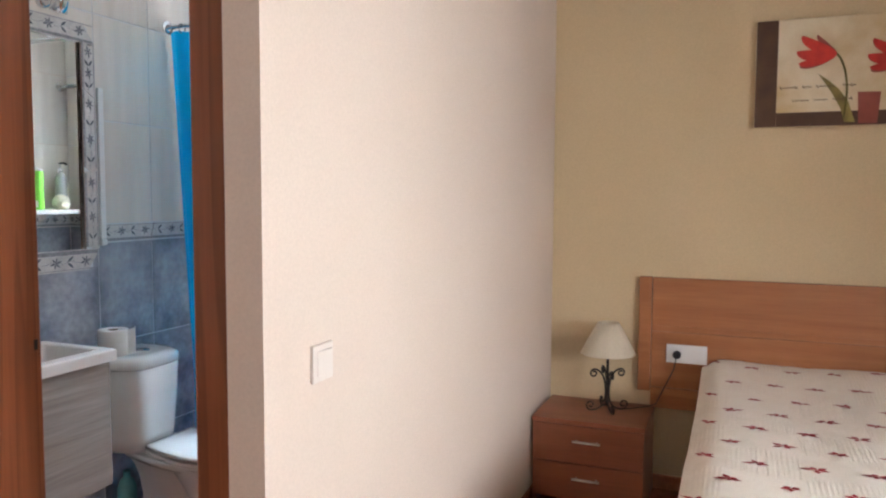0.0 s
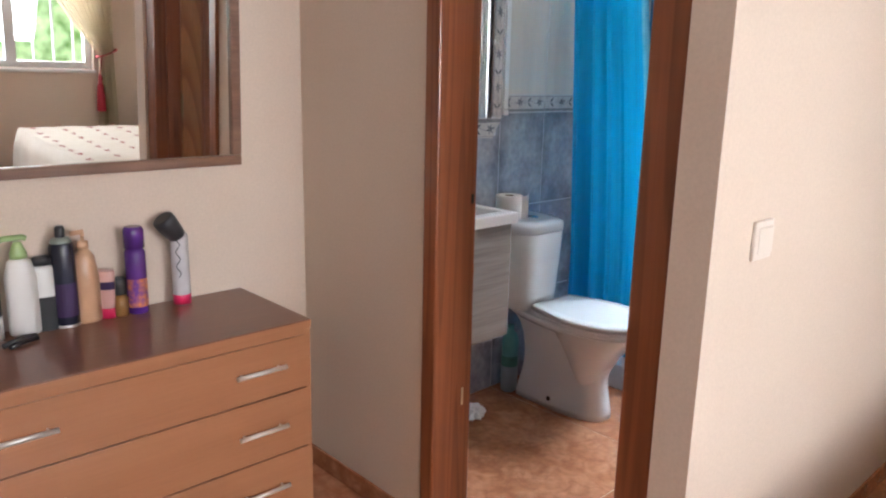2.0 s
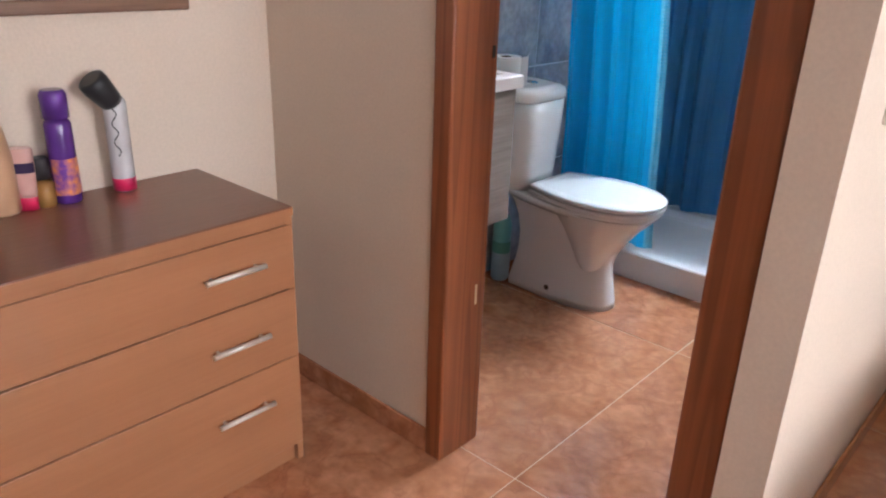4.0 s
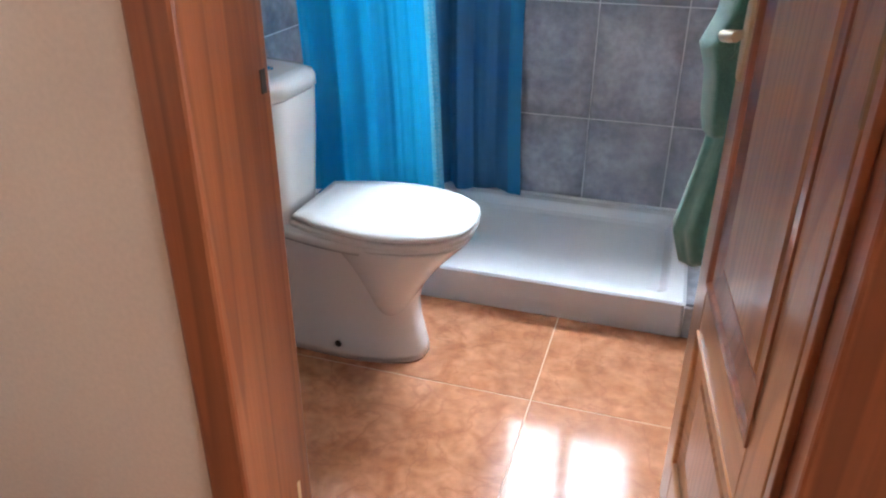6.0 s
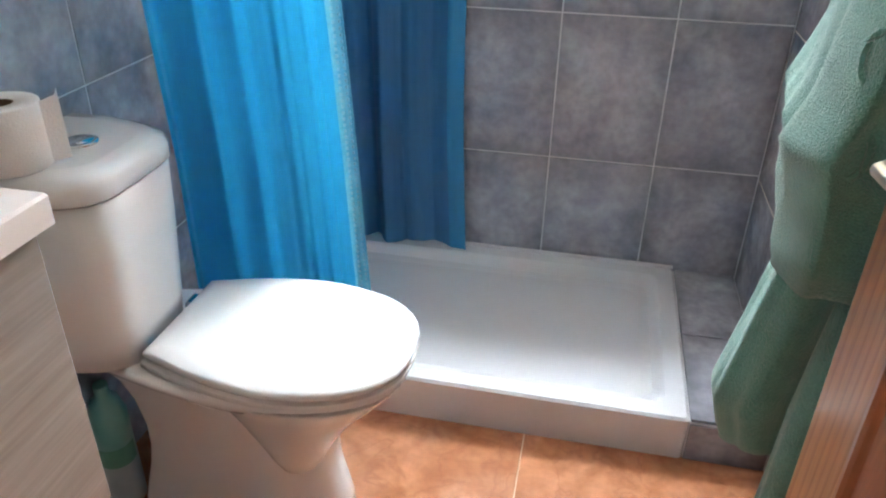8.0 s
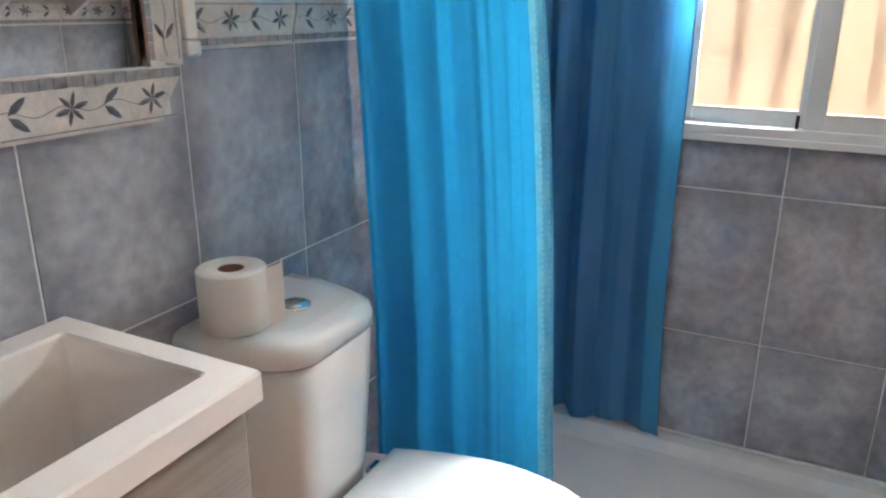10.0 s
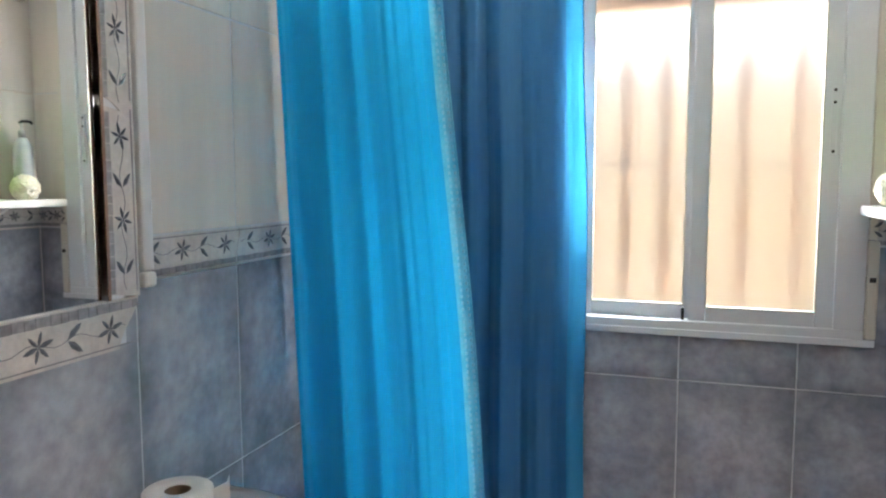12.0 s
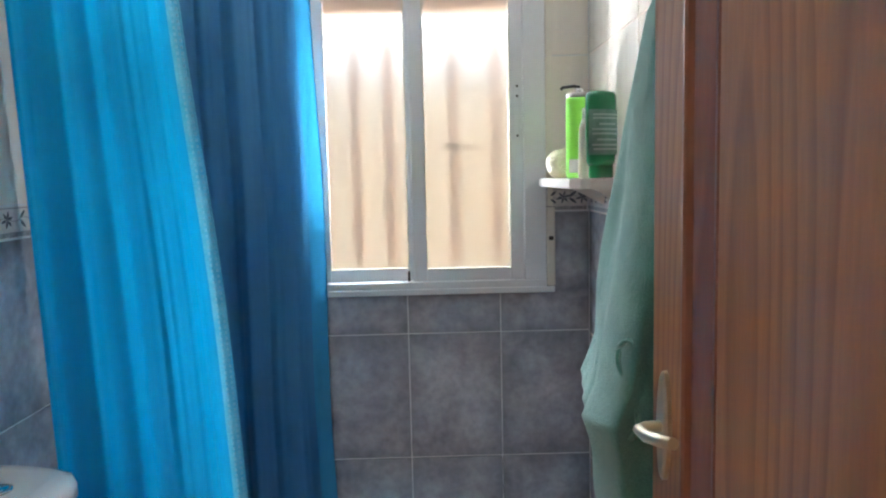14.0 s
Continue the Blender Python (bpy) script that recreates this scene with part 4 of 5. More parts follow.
def sponge():
    bm = bmesh.new()
    bmesh.ops.create_icosphere(bm, subdivisions=4, radius=0.042)
    for v in bm.verts:
        d = v.co.normalized()
        v.co = d * (0.045 + 0.004 * noise.noise(d * 5) + 0.005 * abs(noise.noise(d * 13)) + 0.002 * noise.noise(d * 30))
        v.co.z = max(v.co.z * 0.95, -0.040)
    m = mat("cream_net_sponge", (0.78, 0.71, 0.56), 0.95, second=(0.68, 0.60, 0.45), scale=90, amount=0.9, bump=0.9, grain_scale=260)
    return tagged(part("bath_sponge", bm, m, m=pose(-0.122, 3.655, SH + 0.040)), "cream net bath sponge on the shelf", "sponge")


sponge()


def robe():
    """A terry bathrobe hung by its neck, with hanging folds and a loose sleeve and belt."""
    r = thing("bathrobe", "sea green terry bathrobe hanging beside the open door", "bathrobe")

    def cloth(name, levels, seed, n=120, deep=1.0):
        rnd = random.Random(seed)
        ph = [rnd.uniform(0, 6.3) for _ in range(6)]
        rings = []
        for k in range(len(levels) * 5 - 4):
            i, f = divmod(k, 5)
            a, c = levels[i], levels[min(i + 1, len(levels) - 1)]
            f /= 5
            z, xl, xr, yc, hy = [a[q] + (c[q] - a[q]) * f for q in range(5)]
            cx, hx = (xl + xr) / 2, (xr - xl) / 2
            ring = []
            for j in range(n):
                t = 2 * math.pi * j / n
                fold = 1 + deep * (0.11 * math.sin(3 * t + ph[0] + 2.2 * z) + 0.07 * math.sin(5 * t + ph[1] - 3.5 * z) + 0.05 * math.sin(8 * t + ph[2] + 6 * z + math.sin(4 * z))
                                   + 0.018 * math.sin(15 * t + ph[4] - 9 * z) + 0.02 * math.sin(2 * t + 21 * z + ph[5]))
                ring.append((cx + hx * math.cos(t) * min(1.06, fold), yc + hy * math.sin(t) * fold, z + 0.008 * math.sin(3 * t + ph[3])))
            rings.append(ring)
        body = part(name, loft(rings), M_ROBE, r, "", True)
        return body
    cloth("body", [(1.80, -0.05, -0.03, 2.66, 0.015), (1.70, -0.095, -0.03, 2.68, 0.07), (1.58, -0.149, -0.03, 2.69, 0.13), (1.40, -0.180, -0.03, 2.70, 0.165), (1.14, -0.226, -0.03, 2.70, 0.19),
                   (1.00, -0.252, -0.03, 2.70, 0.20), (0.95, -0.272, -0.03, 2.70, 0.20), (0.90, -0.256, -0.03, 2.70, 0.19), (0.82, -0.250, -0.03, 2.70, 0.19), (0.785, -0.242, -0.04, 2.70, 0.17), (0.776, -0.18, -0.07, 2.70, 0.10)], 1, deep=1.4)
    cloth("sleeve", [(0.80, -0.23, -0.12, 2.68, 0.05), (0.70, -0.245, -0.13, 2.69, 0.055), (0.56, -0.272, -0.14, 2.69, 0.06), (0.49, -0.250, -0.14, 2.69, 0.055), (0.475, -0.22, -0.16, 2.69, 0.03)], 2, deep=0.7)
    cloth("belt_end", [(0.78, -0.18, -0.10, 2.60, 0.03), (0.60, -0.195, -0.11, 2.60, 0.035), (0.42, -0.200, -0.13, 2.60, 0.035), (0.335, -0.192, -0.14, 2.60, 0.02)], 3, deep=0.5)
    for z in (1.055, 0.965):
        part("stitched_loop", tube([(-0.226 + 0.0125 * math.cos(a), 2.556 - 0.0095 * math.cos(a), z + 0.027 * math.sin(a)) for a in [2 * math.pi * q / 16 for q in range(17)]], 0.0045, 6), M_ROBE, r)
    h = thing("robe_hook", "small chrome wall hook behind the door", "hook")
    part("plate", box((BR - 0.005, 2.645, 1.78), (BR - 0.0005, 2.675, 1.84), 0.002), M_CHROME, h)
    part("hook", tube([(BR - 0.004, 2.66, 1.82), (BR - 0.035, 2.66, 1.80), (BR - 0.05, 2.66, 1.81), (BR - 0.052, 2.66, 1.83)], 0.005), M_CHROME, h)


robe()
P_MILKY = plastic("milky_blue_plastic", (0.34, 0.44, 0.48), 0.3)
P_LEAFGREEN = plastic("green_printed_label", (0.10, 0.30, 0.22), 0.4)
bottle("cleaner_bottle", "tall teal and milky cleaner bottle on the floor by the toilet", (-1.339, 2.760, 0.0), [(0.036, 0), (0.041, 0.008), (0.041, 0.125), (0.040, 0.130)], P_MILKY, [(0.0405, 0.1305), (0.0405, 0.23), (0.030, 0.262), (0.015, 0.275), (0.015, 0.30)], P_TEAL, 1.0, 0.9, -60, (0.118, 0.165, 0.0412), P_LEAFGREEN, cap_name="sleeve")


def plastic_bag():
    bm = bmesh.new()
    bmesh.ops.create_icosphere(bm, subdivisions=4, radius=0.05)
    for v in bm.verts:
        d = v.co.normalized()
        k = 0.75 + 0.45 * noise.noise(d * 2.6) + 0.22 * abs(noise.noise(d * 7))
        v.co = Vector((d.x * 0.045 * k, d.y * 0.055 * k, max(-0.033, d.z * 0.035 * k)))
    return tagged(part("plastic_bag", bm, M_WHITE, m=pose(-1.225, 2.425, 0.0335)), "small crumpled white plastic bag on the floor", "bag")


plastic_bag()


# ---- bedroom ----
def chest():
    c = thing("chest_of_drawers", "light cherry chest of three wide drawers with a dark top", "chest of drawers")
    y0, y1, xf = 0.600, 1.516, -0.984
    part("top", box((WEST + 0.003, y0, 0.660), (xf, y1, 0.682), 0.003), M_CHESTTOP, c, "dark cherry laminate top")
    part("edge_band", box((xf + 0.0002, y0 + 0.002, 0.661), (xf + 0.0016, y1 - 0.002, 0.679), 0.0005), M_CHEST, c, "lighter front edging")
    part("side", box((WEST + 0.003, y1 - 0.020, 0.0), (xf - 0.004, y1 - 0.002, 0.6595), 0.001), M_CHEST, c)
    part("side", box((WEST + 0.003, y0 + 0.002, 0.0), (xf - 0.004, y0 + 0.020, 0.6595), 0.001), M_CHEST, c)
    part("back", box((WEST + 0.004, y0 + 0.021, 0.02), (WEST + 0.010, y1 - 0.021, 0.659)), M_CHEST, c)
    part("top_rail", box((xf - 0.024, y0 + 0.021, 0.642), (xf - 0.003, y1 - 0.021, 0.6595), 0.001), M_CHEST, c)
    part("plinth", box((xf - 0.030, y0 + 0.021, 0.0), (xf - 0.016, y1 - 0.021, 0.046), 0.001), M_CHEST, c)
    for z0, z1 in ((0.050, 0.302), (0.306, 0.482), (0.486, 0.640)):
        d = part("drawer", box((xf - 0.022, y0 + 0.003, z0), (xf - 0.002, y1 - 0.003, z1), 0.002), M_CHEST, c)
        hz = 0.212 if z0 < 0.1 else 0.394 if z0 < 0.4 else 0.568
        for ya in (0.708, 1.282):
            hd = part("handle", tube([(xf + 0.014, ya, hz), (xf + 0.014, ya + 0.145, hz)], 0.0062, 12), M_STEEL, d, "brushed steel bar handle", True)
            for yb in (ya + 0.018, ya + 0.127):
                part("post", tube([(xf - 0.002, yb, hz), (xf + 0.012, yb, hz)], 0.004, 8), M_STEEL, d)
    return c


chest()


def wall_mirror():
    y0, y1, z0, z1 = 0.605, 1.527, 0.0, 0.90
    m = thing("wall_mirror", "large bedroom mirror in a narrow walnut frame leaning forward", "mirror", pose(WEST + 0.003, 0, 1.073, 0, 2.9, 0))
    w = 0.030
    for lo, hi in (((0, y0, z0), (0.022, y1, z0 + w)), ((0, y0, z1 - w), (0.022, y1, z1)), ((0, y0, z0 + w + 0.0005), (0.022, y0 + w, z1 - w - 0.0005)), ((0, y1 - w, z0 + w + 0.0005), (0.022, y1, z1 - w - 0.0005))):
        part("frame", box(lo, hi, 0.004), M_FRAME_DARK, m)
    part("glass", box((0.002, y0 + w - 0.004, z0 + w - 0.004), (0.010, y1 - w + 0.004, z1 - w + 0.004)), M_MIRROR, m, "silvered mirror glass")
    return m


wall_mirror()
CT = 0.682


def toiletries():
    g = "toiletries on the chest"
    x = WEST + 0.050
    P_PINK = plastic("hot_pink_plastic", (0.62, 0.02, 0.10))
    P_PURPLE = plastic("purple_lacquered_can", (0.10, 0.03, 0.22), 0.2)
    P_DARK = plastic("black_blue_can", (0.018, 0.020, 0.035), 0.2)
    P_BEIGE = plastic("beige_pump_bottle", (0.55, 0.33, 0.20), 0.3)
    P_PALE = plastic("pale_pink_tube", (0.62, 0.36, 0.32), 0.3)
    P_GOLD = plastic("amber_glass", (0.26, 0.13, 0.04), 0.12)
    P_ORANGE = mat("purple_orange_print", (0.70, 0.24, 0.06), 0.3, second=(0.14, 0.04, 0.28), scale=45, amount=1.0)
    P_DUSK = plastic("dusky_violet_print", (0.050, 0.030, 0.085), 0.25)
    P_RING = plastic("grey_green_metal", (0.20, 0.24, 0.21), 0.3)
    P_SILVER = plastic("silver_white_can", (0.66, 0.64, 0.66), 0.25)
    P_GREEN = plastic("pale_green_pump", (0.36, 0.52, 0.22), 0.35)
    can = lambda r, h: [(r * 0.93, 0), (r, 0.004), (r, h * 0.93), (r * 0.9, h * 0.97), (r * 0.7, h)]
    o = bottle("hair_spray", "tall silver-white spray can with a slanted black cap", (x, 1.305, CT), can(0.025, 0.215), P_SILVER, [(0.026, 0.002), (0.0262, 0.03), (0.0255, 0.031)], P_PINK, 1.0, 1.0, 10, cap_name="base_band")
    part("slanted_cap", lathe([(0.024, -0.006), (0.0265, 0.006), (0.0315, 0.050), (0.0305, 0.066), (0.024, 0.070)], 20), M_BLACK, o, "matt black tilted cap", True, pose(0.0, -0.006, 0.205, 38, 0, 0))
    turn = [-0.75 + 0.22 * math.sin(k * 0.55) for k in range(31)]
    bm = tube([(0.0252 * math.cos(a), 0.0252 * math.sin(a), 0.085 + k * 0.0037) for k, a in enumerate(turn)], 0.0016, 6)
    part("printed_script", bm, M_BLACK, o, "dark printed squiggle")
    bottle("deodorant_spray", "purple spray can with an orange print", (x, 1.178, CT), can(0.028, 0.185), P_PURPLE, [(0.0275, 0.186), (0.0275, 0.235), (0.022, 0.245)], P_PURPLE, label_band=(0.02, 0.10, 0.0285), band_material=P_ORANGE)
    bottle("perfume_bottle", "small amber bottle with a dark cap", (x, 1.131, CT), [(0.020, 0), (0.021, 0.004), (0.021, 0.05), (0.012, 0.06)], P_GOLD, [(0.017, 0.061), (0.017, 0.104), (0.014, 0.108)], M_BLACK)
    bottle("cream_tube", "pale pink cream tube standing on a red cap", (x, 1.094, CT), [(0.020, 0.028), (0.023, 0.040), (0.0255, 0.100), (0.0265, 0.130), (0.024, 0.134)], P_PALE, [(0.021, 0), (0.021, 0.027), (0.02, 0.028)], P_PINK, 0.6, 1.0, -35, (0.082, 0.104, 0.0262), P_DUSK)
    o = bottle("body_lotion", "beige pump bottle of lotion", (x, 1.046, CT), [(0.030, 0), (0.034, 0.006), (0.034, 0.12), (0.026, 0.18), (0.012, 0.2)], P_BEIGE, [(0.014, 0.201), (0.014, 0.222), (0.005, 0.223), (0.005, 0.238)], P_BEIGE, 0.7, 1.0)
    part("pump_head", tube([(0, 0, 0.236), (0, 0.002, 0.246), (0, -0.03, 0.244)], 0.007, 8), P_BEIGE, o, "", True)
    o = bottle("hair_spray", "black spray can with a small nozzle", (x, 0.993, CT), [(0.030, 0), (0.031, 0.004), (0.031, 0.212), (0.028, 0.222), (0.026, 0.224)], P_DARK, [(0.011, 0.238), (0.012, 0.242), (0.012, 0.262), (0.009, 0.268)], M_BLACK, label_band=(0.03, 0.12, 0.0314), band_material=P_DUSK, cap_name="nozzle")
    part("shoulder", lathe([(0.0255, 0.2245), (0.0265, 0.229), (0.021, 0.237), (0.011, 0.239)], 20), P_RING, o, "grey-green metal shoulder", True)
    part("base_rim", lathe([(0.0312, 0.001), (0.0318, 0.004), (0.0312, 0.008)], 20), M_STEEL, o)
    bottle("shampoo_bottle", "white bottle with a black stripe and dark cap", (x, 0.946, CT), [(0.026, 0), (0.029, 0.005), (0.030, 0.16), (0.024, 0.172)], M_WHITE, [(0.026, 0.173), (0.026, 0.192), (0.022, 0.195)], M_BLACK, 0.6, 1.0, label_band=(0.0, 0.09, 0.0302), band_material=M_BLACK)
    o = bottle("hand_soap", "white bottle with a pale green pump", (x, 0.893, CT), [(0.034, 0), (0.038, 0.006), (0.038, 0.15), (0.028, 0.19), (0.014, 0.2)], M_WHITE, [(0.021, 0.198), (0.020, 0.212), (0.012, 0.232), (0.009, 0.24)], P_GREEN, 0.75, 1.0)
    part("pump_head", tube([(0, 0.020, 0.246), (0, 0.012, 0.250), (0, -0.030, 0.250), (0, -0.044, 0.245)], 0.0075, 8), P_GREEN, o, "", True)
    bottle("roll_on", "black bottle with a white lower label", (x, 0.812, CT), [(0.028, 0), (0.031, 0.006), (0.031, 0.15), (0.024, 0.17)], M_BLACK, [(0.0315, 0.0), (0.0318, 0.06), (0.031, 0.061)], M_WHITE, cap_name="label_sleeve")
    k = thing("hair_clip", "dark hair clip lying on the chest top", "hair clip", pose(x + 0.075, 0.86, CT, 0, 0, 25))
    part("jaw", tube([(0, -0.045, 0.008), (0.004, 0, 0.014), (0, 0.045, 0.008)], 0.007, 8), M_BLACK, k, "", True)
    part("jaw", tube([(0.018, -0.04, 0.006), (0.012, 0, 0.008), (0.012, 0.04, 0.006)], 0.006, 8), M_BLACK, k, "", True)
    for ob in list(scene.objects):
        if ob.parent is None and ob.get("category") in ("bottle", "hair clip") and ob.location.x < WEST + 0.15 and ob.location.y < 1.6:
            ob["group"] = g


toiletries()


def light_switch():
    s = thing("light_switch", "white rocker light switch on the cream wall", "light switch")
    part("plate", box((CREAM, 1.930, 0.982), (CREAM + 0.009, 2.014, 1.066), 0.003), M_SWITCH, s)
    part("rocker", loft([[(CREAM + 0.009, 1.944, 0.996), (CREAM + 0.009, 2.000, 0.996), (CREAM + 0.009, 2.000, 1.052), (CREAM + 0.009, 1.944, 1.052)],
                         [(CREAM + 0.011, 1.945, 0.997), (CREAM + 0.016, 1.999, 0.997), (CREAM + 0.016, 1.999, 1.051), (CREAM + 0.011, 1.945, 1.051)]]), M_SWITCH, s)


light_switch()


def nightstand():
    n = thing("nightstand", "cherry bedside cabinet with two drawers", "nightstand")
    x0, x1, y0, y1, h = CREAM + 0.012, 0.545, 3.770, NORTH - 0.013, 0.405
    part("top", box((x0, y0 - 0.008, h - 0.022), (x1, y1, h), 0.003), M_NIGHT, n)
    part("side", box((x0 + 0.004, y0 + 0.004, 0), (x0 + 0.022, y1, h - 0.0225), 0.001), M_NIGHT, n)
    part("side", box((x1 - 0.022, y0 + 0.004, 0), (x1 - 0.004, y1, h - 0.0225), 0.001), M_NIGHT, n)
    part("back", box((x0 + 0.023, y1 - 0.008, 0.02), (x1 - 0.023, y1 - 0.001, h - 0.023)), M_NIGHT, n)
    for z0, z1 in ((0.045, 0.206), (0.210, 0.380)):
        d = part("drawer", box((x0 + 0.005, y0 - 0.004, z0), (x1 - 0.005, y0 + 0.016, z1), 0.002), M_NIGHT, n)
        cx, hz = (x0 + x1) / 2, (z0 + z1) / 2 + 0.02
        part("handle", tube([(cx - 0.06, y0 - 0.026, hz), (cx + 0.06, y0 - 0.026, hz)], 0.005, 10), M_STEEL, d, "brushed steel bar handle", True)
        for s in (-0.045, 0.045):
            part("post", tube([(cx + s, y0 - 0.004, hz), (cx + s, y0 - 0.026, hz)], 0.0035, 8), M_STEEL, d)
    return h


NH = nightstand()


def table_lamp():
    l = thing("table_lamp", "wrought iron scroll table lamp with a cream cone shade", "table lamp", pose(0.345, 3.985, NH))
    part("stem", lathe([(0.006, 0.02), (0.008, 0.05), (0.010, 0.10), (0.007, 0.12), (0.006, 0.27)], 12), M_IRON, l, "", True)
    def bezier(p, n=10):
        return [tuple(sum(c * q[d] for c, q in zip(((1 - t) ** 3, 3 * t * (1 - t) ** 2, 3 * t * t * (1 - t), t ** 3), p)) for d in (0, 1)) for t in [k / n for k in range(1, n + 1)]]
    foot = [(0.078 + r * math.cos(a), 0.027 + r * math.sin(a)) for a, r in [(math.radians(330 - 420 * q / 18), 0.007 + 0.0155 * q / 18) for q in range(19)]]
    head = [(0.064 + r * math.cos(a), 0.176 + r * math.sin(a)) for a, r in [(math.radians(90 - 410 * q / 18), 0.019 - 0.012 * q / 18) for q in range(19)]]
    line = foot + bezier([foot[-1], (0.028, 0.004), (0.008, 0.03), (0.008, 0.085)]) + bezier([(0.008, 0.085), (0.008, 0.14), (0.022, 0.192), (0.064, 0.195)]) + head[1:]
    for k in range(4):
        a0 = math.radians(90 * k + 28)
        part("scroll", tube([(r * math.cos(a0), r * math.sin(a0), max(0.0045, z)) for r, z in line], 0.0042, 8), M_IRON, l, "", True)
    sh = [[(r * math.cos(2 * math.pi * i / 36), r * math.sin(2 * math.pi * i / 36), z) for i in range(36)] for r, z in ((0.126, 0.268), (0.086, 0.345), (0.048, 0.412), (0.0465, 0.412), (0.085, 0.344), (0.1245, 0.268))]
    part("shade", loft(sh, cap=False), M_SHADE, l, "cream fabric cone shade", True)
    part("bulb_holder", lathe([(0.014, 0.26), (0.016, 0.28), (0.016, 0.32), (0.02, 0.34), (0.012, 0.37)], 14), M_WHITE, l)
    c = thing("power_cord", "black lamp cord from the headboard socket", "cord")
    pts = [Vector((0.640, NORTH - 0.062, 0.665)), Vector((0.630, NORTH - 0.075, 0.60)), Vector((0.585, NORTH - 0.06, 0.50)), Vector((0.553, NORTH - 0.06, 0.425)), Vector((0.515, NORTH - 0.07, NH + 0.006)), Vector((0.43, NORTH - 0.14, NH + 0.004)), Vector((0.352, NORTH - 0.18, NH + 0.012))]
    fine = []
    for a, bb in zip(pts, pts[1:]):
        fine += [a.lerp(bb, q / 4) for q in range(4)]
    part("cord", tube(fine + [pts[-1]], 0.003, 6), M_BLACK, c, "", True)
    part("plug", lathe([(0.018, 0), (0.019, 0.02), (0.010, 0.035)], 14), M_BLACK, c, "", True, pose(0.640, NORTH - 0.0435, 0.665, 90, 0, 0))


table_lamp()


def headboard():
    h = thing("headboard", "cherry veneer headboard with horizontal panels on the wall", "headboard")
    y = NORTH - 0.002
    x0, x1 = 0.462, 2.34
    part("upper_panel", box((x0 + 0.060, y - 0.028, 0.792), (x1 - 0.060, y - 0.006, 1.020), 0.003), M_HEAD, h)
    part("lower_panel", box((x0 + 0.060, y - 0.028, 0.50), (x1 - 0.060, y - 0.006, 0.765), 0.003), M_HEAD, h)
    part("groove", box((x0 + 0.060, y - 0.020, 0.7655), (x1 - 0.060, y - 0.006, 0.7915)), M_HEAD, h)
    for a in (x0, x1 - 0.058):
        part("end_post", box((a, y - 0.036, 0.478), (a + 0.058, y, 1.022), 0.004), M_HEAD, h)
    part("lower_rail", box((x0 + 0.06, y - 0.030, 0.40), (x1 - 0.06, y, 0.497), 0.003), M_HEAD, h)
    s = thing("socket_plate", "white double wall socket on the headboard", "socket")
    part("plate", box((0.592, y - 0.040, 0.624), (0.772, y - 0.0285, 0.710), 0.003), M_WHITE, s)
    for cx in (0.640, 0.724):
        part("outlet", lathe([(0.021, 0), (0.021, 0.002), (0.019, 0.0025), (0.018, 0.001)], 20), M_WHITE, s, m=pose(cx, y - 0.040, 0.665, 90, 0, 0))


headboard()


